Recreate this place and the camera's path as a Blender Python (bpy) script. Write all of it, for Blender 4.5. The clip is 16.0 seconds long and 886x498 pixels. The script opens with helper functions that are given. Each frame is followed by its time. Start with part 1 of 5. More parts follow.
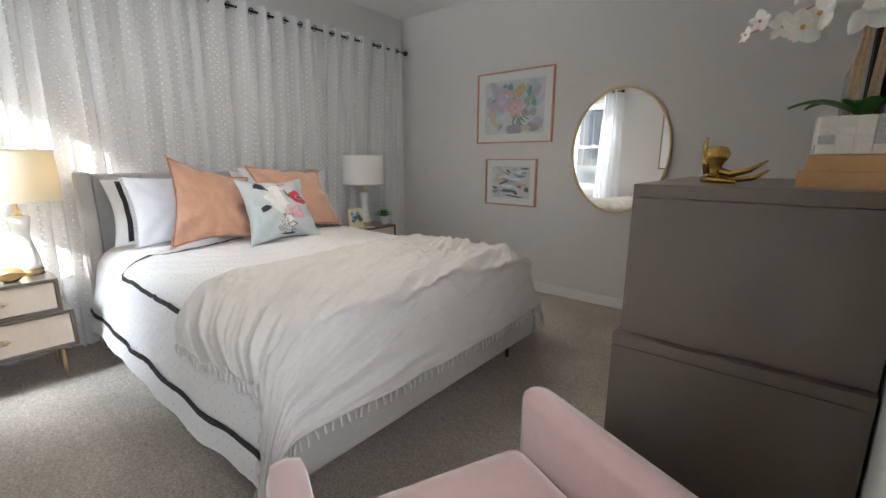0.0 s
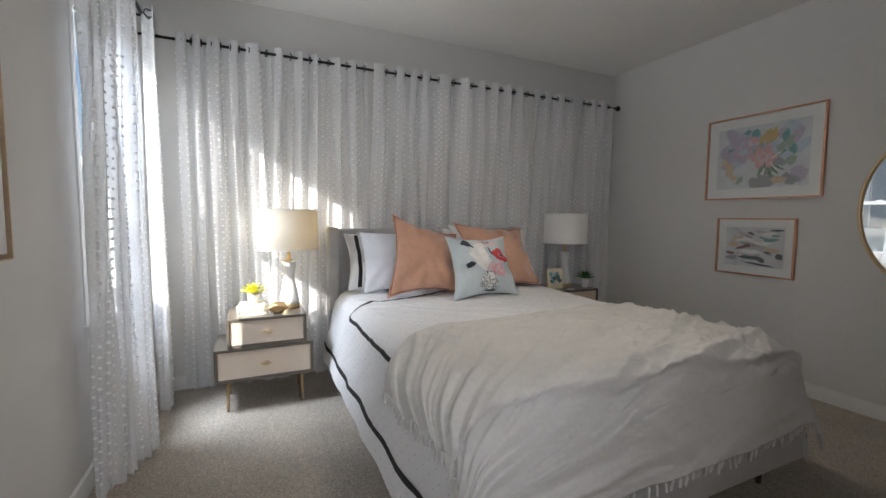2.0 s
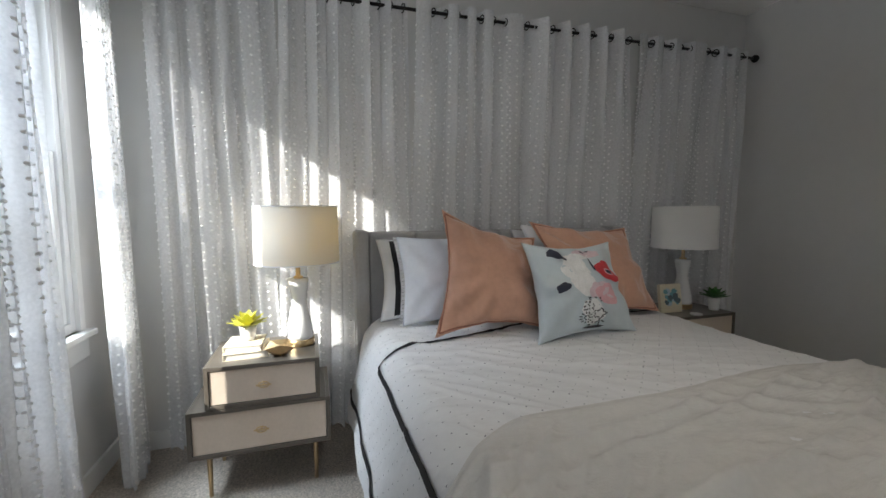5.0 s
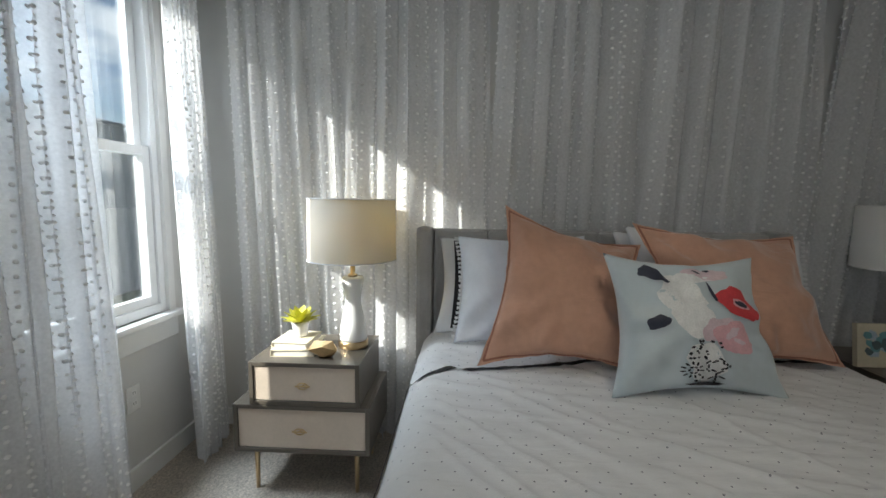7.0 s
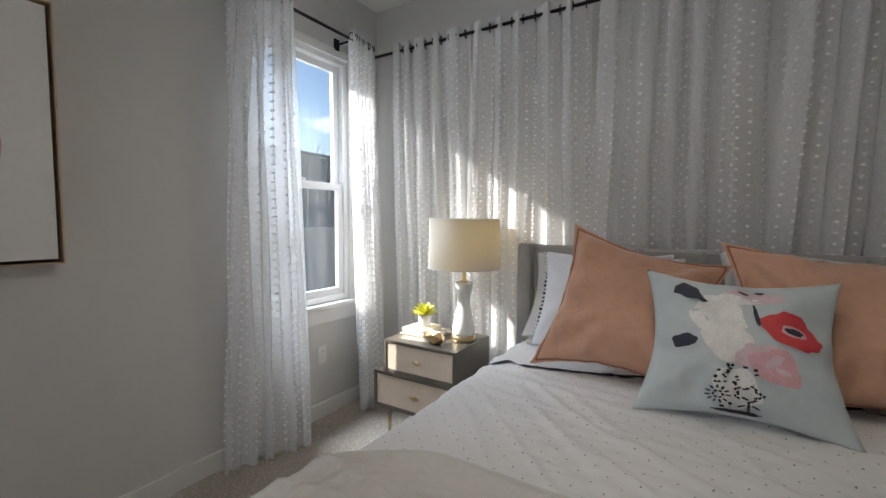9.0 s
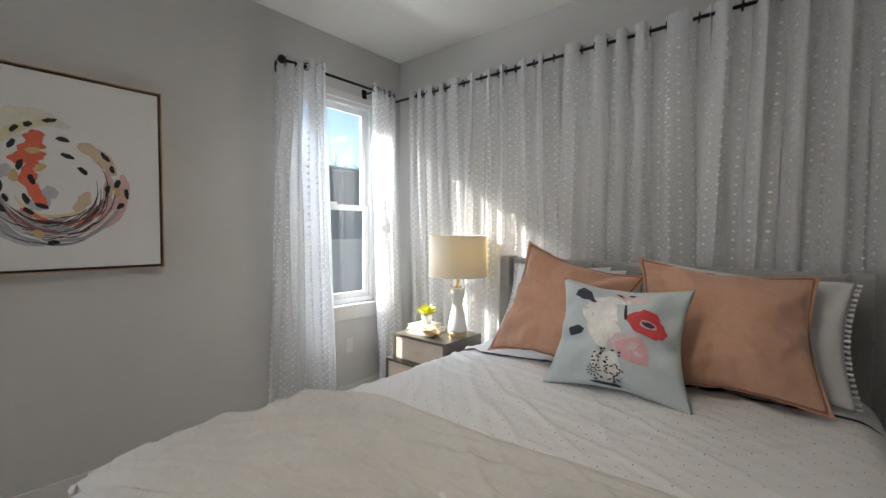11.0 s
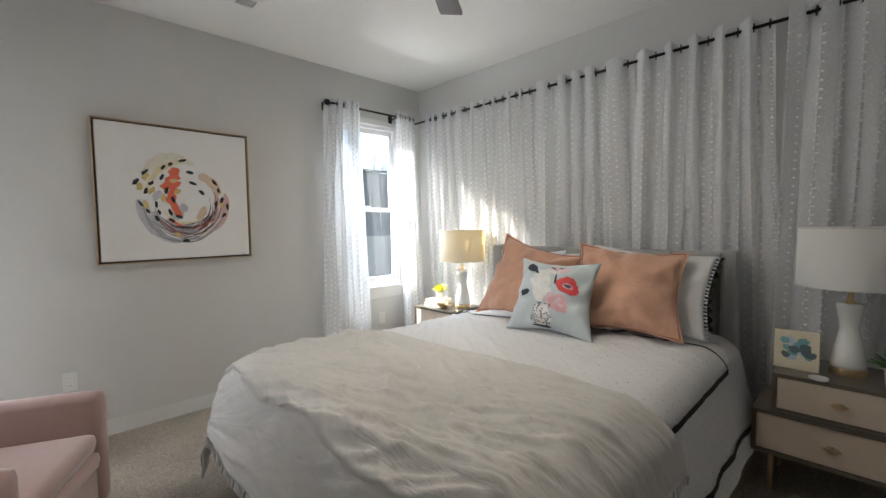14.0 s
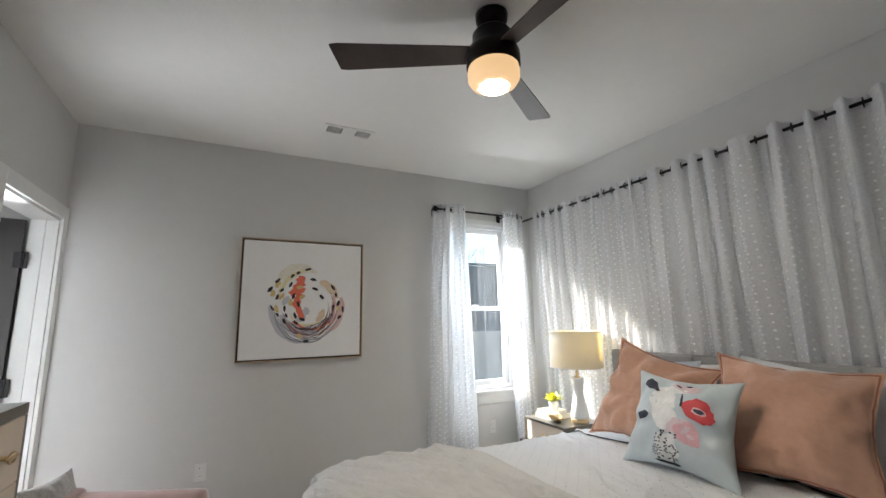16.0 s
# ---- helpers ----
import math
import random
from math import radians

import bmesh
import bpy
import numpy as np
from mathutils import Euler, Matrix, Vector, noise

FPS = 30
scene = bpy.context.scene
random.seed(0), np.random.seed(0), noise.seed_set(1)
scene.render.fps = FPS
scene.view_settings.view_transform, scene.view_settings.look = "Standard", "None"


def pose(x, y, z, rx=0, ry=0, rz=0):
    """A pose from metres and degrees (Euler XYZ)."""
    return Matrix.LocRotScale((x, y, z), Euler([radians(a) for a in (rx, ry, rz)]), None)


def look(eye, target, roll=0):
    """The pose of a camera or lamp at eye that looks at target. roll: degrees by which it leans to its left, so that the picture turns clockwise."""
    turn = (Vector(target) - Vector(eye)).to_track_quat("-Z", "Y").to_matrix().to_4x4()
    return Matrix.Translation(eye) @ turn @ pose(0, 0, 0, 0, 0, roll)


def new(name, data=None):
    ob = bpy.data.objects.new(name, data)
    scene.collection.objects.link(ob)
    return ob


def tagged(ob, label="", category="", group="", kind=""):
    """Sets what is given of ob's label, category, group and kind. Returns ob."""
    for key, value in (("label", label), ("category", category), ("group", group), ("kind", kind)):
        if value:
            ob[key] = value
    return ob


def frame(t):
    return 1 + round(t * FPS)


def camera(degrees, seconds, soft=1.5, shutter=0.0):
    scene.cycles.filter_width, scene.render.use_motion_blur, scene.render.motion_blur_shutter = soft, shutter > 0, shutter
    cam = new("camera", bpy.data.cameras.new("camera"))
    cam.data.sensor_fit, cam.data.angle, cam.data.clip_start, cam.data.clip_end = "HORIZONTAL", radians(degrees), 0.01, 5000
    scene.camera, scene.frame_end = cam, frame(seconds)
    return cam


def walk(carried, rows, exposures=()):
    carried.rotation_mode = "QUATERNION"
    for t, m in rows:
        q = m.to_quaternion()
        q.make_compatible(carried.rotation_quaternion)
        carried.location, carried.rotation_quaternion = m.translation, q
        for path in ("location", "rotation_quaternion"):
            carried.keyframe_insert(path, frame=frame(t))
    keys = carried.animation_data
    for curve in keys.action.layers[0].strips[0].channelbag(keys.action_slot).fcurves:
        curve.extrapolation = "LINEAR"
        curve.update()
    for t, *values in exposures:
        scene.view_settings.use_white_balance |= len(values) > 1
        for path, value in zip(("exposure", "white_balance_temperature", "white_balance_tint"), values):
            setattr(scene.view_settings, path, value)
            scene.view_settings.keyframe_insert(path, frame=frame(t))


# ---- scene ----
cam = camera(93.3, 16.0)
PATH = [
    (0, (0.365, 0.302, 1.242), (-0.885, 1.807, 0.829), 0.2),
    (0.5, (0.334, 0.303, 1.244), (-1.125, 1.627, 0.897), 0.4),
    (1, (0.309, 0.303, 1.25), (-1.311, 1.444, 0.975), 0.6),
    (1.5, (0.296, 0.33, 1.237), (-1.448, 1.289, 1.042), 0.5),
    (2, (0.183, 0.333, 1.246), (-1.63, 1.164, 1.096), 0.5),
    (2.5, (0.033, 0.362, 1.251), (-1.824, 1.092, 1.116), 0.4),
    (3, (-0.11, 0.391, 1.238), (-1.991, 1.058, 1.107), 0.2),
    (3.5, (-0.235, 0.428, 1.245), (-2.126, 1.06, 1.095), -0.1),
    (4, (-0.422, 0.507, 1.246), (-2.317, 1.126, 1.085), -0.2),
    (4.2, (-0.48, 0.543, 1.245), (-2.375, 1.16, 1.082), -0.3),
    (6.3, (-1.001, 0.888, 1.27), (-2.959, 1.227, 1.043), 0.6),
    (6.5, (-1.005, 0.965, 1.266), (-2.981, 1.183, 1.052), 0.6),
    (7, (-1.017, 1.078, 1.279), (-3.003, 0.977, 1.061), 0.7),
    (7.5, (-0.98, 1.141, 1.247), (-2.931, 0.739, 1.066), 0.9),
    (8, (-0.905, 1.271, 1.249), (-2.781, 0.598, 1.091), 1.0),
    (8.5, (-0.863, 1.457, 1.27), (-2.641, 0.552, 1.128), 0.9),
    (9, (-0.852, 1.695, 1.282), (-2.549, 0.645, 1.146), 0.4),
    (9.2, (-0.831, 1.776, 1.297), (-2.503, 0.686, 1.157), 0.2),
    (11.3, (-0.651, 2.409, 1.323), (-2.16, 1.099, 1.239), 0.5),
    (11.5, (-0.64, 2.471, 1.321), (-2.136, 1.146, 1.235), 0.5),
    (12, (-0.569, 2.589, 1.328), (-2.036, 1.232, 1.231), 0.5),
    (12.5, (-0.431, 2.699, 1.323), (-1.884, 1.33, 1.205), 0.3),
    (13, (-0.332, 2.816, 1.332), (-1.773, 1.437, 1.187), -0.1),
    (13.5, (-0.27, 2.94, 1.332), (-1.691, 1.541, 1.179), -0.5),
    (14, (-0.216, 3.077, 1.328), (-1.612, 1.648, 1.218), -0.9),
    (14.5, (-0.194, 3.153, 1.336), (-1.558, 1.691, 1.327), -1.4),
    (15, (-0.214, 3.199, 1.371), (-1.508, 1.681, 1.514), -1.7),
    (15.5, (-0.31, 3.197, 1.387), (-1.451, 1.577, 1.661), -1.7),
    (16, (-0.47, 3.139, 1.4), (-1.35, 1.374, 1.733), -1.0),
]
EXPOSURES = [(0.0, 2.25, 6250, 9), (1.5, 1.7, 6230, 11), (3.5, 1.42, 6200, 10), (4.2, 1.28, 6180, 10), (6.3, 0.8, 6100, 4), (7.5, 0.82, 6120, 6), (9.2, 1.12, 6280, 10),
             (11.3, 1.48, 6300, 9), (12.5, 1.68, 6300, 8), (14.5, 1.92, 6260, 8), (15.5, 1.85, 6200, 8), (16.0, 1.8, 6200, 8)]
walk(cam, [(t, look(eye, target, roll)) for t, eye, target, roll in PATH], EXPOSURES)

# ---- world, sun, lights ----
SUN_WAY = Vector((-1.0, 1.85, -1.21)).normalized()
world = bpy.data.worlds.new("sky")
scene.world = world
world.use_nodes = True
wn, wl = world.node_tree.nodes, world.node_tree.links
sky = wn.new("ShaderNodeTexSky")
sky.sky_type = "NISHITA"
sky.sun_disc = False
sky.sun_elevation = math.asin(-SUN_WAY.z)
sky.sun_rotation = math.atan2(-SUN_WAY.x, -SUN_WAY.y)
cloud_pos = wn.new("ShaderNodeTexCoord")
cloud_map = wn.new("ShaderNodeMapping")
cloud_map.inputs["Scale"].default_value = (1.0, 1.0, 2.2)
cloud_noise = wn.new("ShaderNodeTexNoise")
cloud_noise.inputs["Scale"].default_value = 5.5
cloud_noise.inputs["Detail"].default_value = 7
cloud_ramp = wn.new("ShaderNodeValToRGB")
cloud_ramp.color_ramp.elements[0].position = 0.50
cloud_ramp.color_ramp.elements[1].position = 0.66
cloud_mix = wn.new("ShaderNodeMix")
cloud_mix.data_type = "RGBA"
cloud_mix.inputs["B"].default_value = (8.5, 8.8, 9.2, 1)
wl.new(cloud_pos.outputs["Generated"], cloud_map.inputs["Vector"])
wl.new(cloud_map.outputs["Vector"], cloud_noise.inputs["Vector"])
wl.new(cloud_noise.outputs["Fac"], cloud_ramp.inputs["Fac"])
wl.new(cloud_ramp.outputs["Color"], cloud_mix.inputs["Factor"])
wl.new(sky.outputs["Color"], cloud_mix.inputs["A"])
wl.new(cloud_mix.outputs["Result"], wn["Background"].inputs["Color"])
wn["Background"].inputs["Strength"].default_value = 0.10

sun = new("sun", bpy.data.lights.new("sun", "SUN"))
sun.data.energy, sun.data.angle, sun.data.color = 5.0, radians(0.6), (1.0, 0.93, 0.82)
sun.matrix_world = look((0, 0, 0), SUN_WAY)


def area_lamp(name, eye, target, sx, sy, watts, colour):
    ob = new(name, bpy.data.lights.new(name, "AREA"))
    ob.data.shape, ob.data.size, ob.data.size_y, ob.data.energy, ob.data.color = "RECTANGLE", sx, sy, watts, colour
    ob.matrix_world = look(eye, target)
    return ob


# lamps added for bright sky above the window's head, sunlit ground below its sill
area_lamp("window_sky_light", (-2.45, -1.35, 3.35), (-2.1, 1.6, 0.5), 1.5, 0.9, 115, (0.86, 0.93, 1.0))
area_lamp("sunlit_ground_light", (-2.10, -4.2, -0.37), (-1.9, -0.4, 1.3), 6.5, 0.46, 95, (0.97, 0.98, 0.98))
# added room fill, out of sight beside the door jamb; the hall itself is dim
area_lamp("room_fill_lamp", (0.745, 0.30, 1.05), (-0.6, 3.4, 1.3), 0.32, 1.85, 10, (0.97, 0.98, 1.0))

# ---- materials ----
def mat(name, colour, rough=0.7, metal=0.0, vary=0.06, scale=6.0, bump=0.0, bump_scale=200.0, sheen=0.0, spec=0.5, fine=40.0, **more):
    m = bpy.data.materials.new(name)
    m.use_nodes = True
    n, l = m.node_tree.nodes, m.node_tree.links
    p = n["Principled BSDF"]
    pos = n.new("ShaderNodeTexCoord")
    big = n.new("ShaderNodeTexNoise")
    big.inputs["Scale"].default_value, big.inputs["Detail"].default_value = scale, 4
    small = n.new("ShaderNodeTexNoise")
    small.inputs["Scale"].default_value, small.inputs["Detail"].default_value = fine * scale / 6, 3
    for t in (big, small):
        l.new(pos.outputs["Object"], t.inputs["Vector"])
    both = n.new("ShaderNodeMath")
    both.operation = "ADD"
    l.new(big.outputs["Fac"], both.inputs[0])
    l.new(small.outputs["Fac"], both.inputs[1])
    span = n.new("ShaderNodeMapRange")
    span.inputs["From Min"].default_value, span.inputs["From Max"].default_value = 0.6, 1.4
    span.inputs["To Min"].default_value, span.inputs["To Max"].default_value = 1 - vary, 1 + vary
    l.new(both.outputs[0], span.inputs["Value"])
    mul = n.new("ShaderNodeVectorMath")
    mul.operation = "SCALE"
    mul.inputs[0].default_value = colour
    l.new(span.outputs["Result"], mul.inputs["Scale"])
    l.new(mul.outputs["Vector"], p.inputs["Base Color"])
    p.inputs["Roughness"].default_value, p.inputs["Metallic"].default_value = rough, metal
    p.inputs["Specular IOR Level"].default_value = spec
    if sheen:
        p.inputs["Sheen Weight"].default_value, p.inputs["Sheen Roughness"].default_value = sheen, 0.4
    if bump:
        tex = n.new("ShaderNodeTexNoise")
        tex.inputs["Scale"].default_value, tex.inputs["Detail"].default_value = bump_scale, 3
        l.new(pos.outputs["Object"], tex.inputs["Vector"])
        b = n.new("ShaderNodeBump")
        b.inputs["Strength"].default_value, b.inputs["Distance"].default_value = bump, 0.004
        l.new(tex.outputs["Fac"], b.inputs["Height"])
        l.new(b.outputs["Normal"], p.inputs["Normal"])
    for key, value in more.items():
        p.inputs[key.replace("_", " ")].default_value = value
    return m


def sheer(name, colour, see, through_light, passed=None, spread=0.06):
    """Thin woven cloth: part scatters, part passes light, part is gaps between the threads."""
    m = bpy.data.materials.new(name)
    m.use_nodes = True
    n, l = m.node_tree.nodes, m.node_tree.links
    n.remove(n["Principled BSDF"])
    out = n["Material Output"]
    pos = n.new("ShaderNodeTexCoord")
    weave = n.new("ShaderNodeTexNoise")
    weave.inputs["Scale"].default_value, weave.inputs["Detail"].default_value = 90, 3
    l.new(pos.outputs["Object"], weave.inputs["Vector"])
    span = n.new("ShaderNodeMapRange")
    span.inputs["From Min"].default_value, span.inputs["From Max"].default_value = 0.3, 0.7
    span.inputs["To Min"].default_value, span.inputs["To Max"].default_value = see - spread, see + spread
    l.new(weave.outputs["Fac"], span.inputs["Value"])
    d, t, g = n.new("ShaderNodeBsdfDiffuse"), n.new("ShaderNodeBsdfTranslucent"), n.new("ShaderNodeBsdfTransparent")
    d.inputs["Color"].default_value, t.inputs["Color"].default_value = (*colour, 1), (*(passed or colour), 1)
    a, b = n.new("ShaderNodeMixShader"), n.new("ShaderNodeMixShader")
    a.inputs[0].default_value = through_light
    l.new(d.outputs[0], a.inputs[1])
    l.new(t.outputs[0], a.inputs[2])
    l.new(span.outputs["Result"], b.inputs[0])
    l.new(a.outputs[0], b.inputs[1])
    l.new(g.outputs[0], b.inputs[2])
    l.new(b.outputs[0], out.inputs["Surface"])
    return m


def pane_glass(name, tint=(0.97, 0.98, 0.98)):
    m = bpy.data.materials.new(name)
    m.use_nodes = True
    n, l = m.node_tree.nodes, m.node_tree.links
    n.remove(n["Principled BSDF"])
    g, s, f, x = n.new("ShaderNodeBsdfTransparent"), n.new("ShaderNodeBsdfGlossy"), n.new("ShaderNodeLayerWeight"), n.new("ShaderNodeMixShader")
    g.inputs["Color"].default_value = (*tint, 1)
    s.inputs["Roughness"].default_value = 0.02
    f.inputs["Blend"].default_value = 0.25
    span = n.new("ShaderNodeMapRange")
    span.inputs["To Min"].default_value, span.inputs["To Max"].default_value = 0.035, 0.55
    l.new(f.outputs["Fresnel"], span.inputs["Value"])
    l.new(span.outputs["Result"], x.inputs[0])
    l.new(g.outputs[0], x.inputs[1])
    l.new(s.outputs[0], x.inputs[2])
    l.new(x.outputs[0], n["Material Output"].inputs["Surface"])
    return m


def glow(name, colour, strength):
    m = bpy.data.materials.new(name)
    m.use_nodes = True
    p = m.node_tree.nodes["Principled BSDF"]
    p.inputs["Base Color"].default_value = (0.45, 0.36, 0.25, 1)
    p.inputs["Emission Color"].default_value, p.inputs["Emission Strength"].default_value = (*colour, 1), strength
    return m


WALL = mat("grey_wall_paint", (0.66, 0.655, 0.645), 0.75, vary=0.02, scale=2.0, bump=0.10, bump_scale=160, spec=0.3)
CEIL = mat("ceiling_paint", (0.82, 0.81, 0.79), 0.9, vary=0.02, scale=2.0, bump=0.25, bump_scale=70, spec=0.2)
TRIM = mat("white_trim_paint", (0.78, 0.78, 0.77), 0.4, vary=0.02, scale=3)
VINYL = mat("white_vinyl", (0.80, 0.81, 0.82), 0.35, vary=0.02, scale=3)
def carpet_pile():
    m = mat("carpet_pile", (0.70, 0.625, 0.54), 0.97, vary=0.20, scale=3, bump=1.0, bump_scale=95, spec=0.05, sheen=0.2, fine=60)
    n, l = m.node_tree.nodes, m.node_tree.links
    p = n["Principled BSDF"]
    tuft = n.new("ShaderNodeTexNoise")
    tuft.inputs["Scale"].default_value, tuft.inputs["Detail"].default_value, tuft.inputs["Roughness"].default_value = 85, 6, 0.72
    ramp = n.new("ShaderNodeValToRGB")
    ramp.color_ramp.elements[0].position, ramp.color_ramp.elements[1].position = 0.36, 0.62
    ramp.color_ramp.elements[0].color, ramp.color_ramp.elements[1].color = (0.64, 0.62, 0.60, 1), (1.18, 1.18, 1.18, 1)
    mix = n.new("ShaderNodeMix")
    mix.data_type, mix.blend_type = "RGBA", "MULTIPLY"
    mix.inputs["Factor"].default_value = 1.0
    old = p.inputs["Base Color"].links[0].from_socket
    l.new(n["Texture Coordinate"].outputs["Object"], tuft.inputs["Vector"])
    l.new(tuft.outputs["Fac"], ramp.inputs["Fac"])
    l.new(old, mix.inputs["A"])
    l.new(ramp.outputs["Color"], mix.inputs["B"])
    l.new(mix.outputs["Result"], p.inputs["Base Color"])
    l.new(tuft.outputs["Fac"], n["Bump"].inputs["Height"])
    n["Bump"].inputs["Distance"].default_value = 0.03
    return m


CARPET = carpet_pile()
SHEER = sheer("sheer_curtain", (0.95, 0.955, 0.97), 0.31, 0.43)
TUFT = mat("tuft_cotton", (0.88, 0.88, 0.88), 0.95, vary=0.04, spec=0.1)
BLACK_METAL = mat("black_metal", (0.018, 0.017, 0.017), 0.4, 0.7, vary=0.1)
GOLD = mat("brushed_gold", (0.66, 0.50, 0.29), 0.32, 1.0, vary=0.08, scale=30)
OLD_GOLD = mat("aged_gold", (0.42, 0.28, 0.08), 0.22, 1.0, vary=0.2, scale=25, bump=0.2, bump_scale=120)
COPPER = mat("rose_gold_frame", (0.60, 0.33, 0.22), 0.35, 1.0, vary=0.1, scale=20)
PALE_WOOD = mat("pale_wood_frame", (0.55, 0.40, 0.26), 0.5, vary=0.15, scale=14)
DARK_EDGE = mat("dark_walnut_edge", (0.045, 0.026, 0.018), 0.5, vary=0.2, scale=20)
TAUPE = mat("taupe_lacquer", (0.125, 0.108, 0.088), 0.30, vary=0.05, scale=5)
DRAWER = mat("cream_drawer_front", (0.66, 0.56, 0.46), 0.5, vary=0.05, scale=12, bump=0.05, bump_scale=300)
HEADBOARD = mat("grey_linen", (0.40, 0.395, 0.39), 0.9, vary=0.08, scale=10, bump=0.35, bump_scale=500, spec=0.2, sheen=0.3)
RAIL = mat("pale_grey_linen", (0.50, 0.49, 0.475), 0.9, vary=0.08, scale=10, bump=0.35, bump_scale=500, spec=0.2)
WALNUT = mat("walnut_leg", (0.10, 0.045, 0.025), 0.45, vary=0.2, scale=20)
LINEN = mat("white_cotton", (0.75, 0.75, 0.76), 0.9, vary=0.03, scale=8, bump=0.15, bump_scale=350, spec=0.2)
COOL = mat("pale_blue_cotton", (0.76, 0.79, 0.85), 0.9, vary=0.04, scale=8, bump=0.15, bump_scale=350, spec=0.2)
THROW = mat("cream_throw", (0.64, 0.625, 0.605), 0.92, vary=0.05, scale=8, bump=0.35, bump_scale=300, spec=0.15)
BLACK_CLOTH = mat("black_ribbon", (0.02, 0.02, 0.022), 0.8, vary=0.1)
BLUSH = mat("terracotta_velvet", (0.61, 0.36, 0.255), 0.75, vary=0.08, scale=6, sheen=0.6, bump=0.1, bump_scale=400, spec=0.2)
BLUSH_EDGE = mat("terracotta_piping", (0.34, 0.15, 0.10), 0.8, vary=0.1)
SATIN = mat("pale_blue_satin", (0.57, 0.64, 0.67), 0.33, vary=0.05, scale=6, sheen=0.2)
PINK = mat("pink_velvet", (0.52, 0.375, 0.355), 0.8, vary=0.06, scale=5, sheen=0.7, bump=0.1, bump_scale=500, spec=0.2)
# one linen twice: SHADE has the sun's yellow glow put into its colour
SHADE = sheer("sun_glow_shade_linen", (0.95, 0.94, 0.92), 0.0, 0.42, (0.95, 0.80, 0.42), 0.0)
NO_GLOW_SHADE = sheer("no_glow_shade_linen", (0.93, 0.93, 0.93), 0.0, 0.38, (0.93, 0.91, 0.86), 0.0)
CERAMIC = mat("white_ceramic", (0.82, 0.82, 0.81), 0.22, vary=0.02, scale=6)
WHITE = mat("white_board", (0.82, 0.82, 0.81), 0.6, vary=0.02, scale=4)
CANVAS = mat("primed_canvas", (0.80, 0.79, 0.78), 0.8, vary=0.02, scale=5, bump=0.15, bump_scale=600)
LEAF = mat("green_leaf", (0.05, 0.16, 0.035), 0.45, vary=0.3, scale=20)
LIME = mat("lime_leaf", (0.62, 0.60, 0.07), 0.5, vary=0.25, scale=30)
PETAL = mat("orchid_petal", (0.82, 0.80, 0.74), 0.6, vary=0.06, scale=20, Subsurface_Weight=0.2)
BAMBOO = mat("bamboo_stick", (0.46, 0.33, 0.20), 0.6, vary=0.2, scale=20)
TAN = mat("tan_book_cloth", (0.60, 0.36, 0.16), 0.7, vary=0.1, scale=12)
CREAM_BOOK = mat("cream_book_cloth", (0.75, 0.68, 0.52), 0.7, vary=0.06, scale=12)
PAPER = mat("book_pages", (0.80, 0.77, 0.70), 0.9, vary=0.06, scale=60)
SHELL = mat("shell_tile", (0.72, 0.69, 0.64), 0.3, vary=0.1, scale=30)
SHELL_DARK = mat("grey_shell_tile", (0.40, 0.40, 0.42), 0.3, vary=0.15, scale=30)
SCREEN = mat("black_screen", (0.008, 0.008, 0.009), 0.12, vary=0.05)
DARK_DOOR = mat("dark_door_paint", (0.016, 0.012, 0.010), 0.4, vary=0.1, scale=6)
MIRROR = mat("mirror_silver", (0.93, 0.93, 0.92), 0.015, 1.0, vary=0.0)
GLASS = pane_glass("window_glass")
CLEAR = pane_glass("picture_glass")
GLOBE = glow("lit_frosted_globe", (1.0, 0.62, 0.30), 0.24)
BULB = glow("hot_globe_bottom", (1.0, 0.88, 0.72), 75)
BLADE = mat("dark_fan_blade", (0.045, 0.030, 0.026), 0.45, vary=0.25, scale=14)
FAN_METAL = mat("oil_rubbed_bronze", (0.02, 0.017, 0.016), 0.35, 0.8, vary=0.1)
SILVER = mat("silver_brocade", (0.42, 0.41, 0.40), 0.5, vary=0.35, scale=60, bump=0.5, bump_scale=150)
FENCE = mat("dark_grey_boards", (0.14, 0.15, 0.165), 0.8, vary=0.15, scale=3)
RENDERED = mat("pale_render", (0.34, 0.34, 0.34), 0.9, vary=0.1, scale=3, bump=0.3, bump_scale=60)
LAWN = mat("winter_lawn", (0.10, 0.11, 0.05), 0.95, vary=0.3, scale=3, bump=0.5, bump_scale=60)
BARK = mat("bare_bark", (0.10, 0.08, 0.065), 0.9, vary=0.3, scale=10)


# ---- builders ----
def finish(name, bm, material, parent=None, label="", smooth=False):
    me = bpy.data.meshes.new(name)
    bmesh.ops.recalc_face_normals(bm, faces=bm.faces)
    bm.to_mesh(me)
    bm.free()
    if smooth:
        me.polygons.foreach_set("use_smooth", [True] * len(me.polygons))
    me.materials.append(material)
    ob = new(name, me)
    if parent:
        ob.parent = parent
    if label:
        ob["label"] = label
    return ob


part = finish


def empty(name, m, label, category, group=""):
    ob = new(name)
    ob.empty_display_size = 0.1
    ob.matrix_world = m
    return tagged(ob, label, category, group)


def add_box(bm, x0, x1, y0, y1, z0, z1, bevel=0.0):
    r = bmesh.ops.create_cube(bm, size=1.0, matrix=Matrix.Translation(((x0 + x1) / 2, (y0 + y1) / 2, (z0 + z1) / 2)) @ Matrix.Diagonal((x1 - x0, y1 - y0, z1 - z0, 1)))
    if bevel:
        edges = {e for v in r["verts"] for e in v.link_edges}
        bmesh.ops.bevel(bm, geom=list(edges), offset=bevel, segments=2, affect="EDGES", profile=0.6)
    return bm


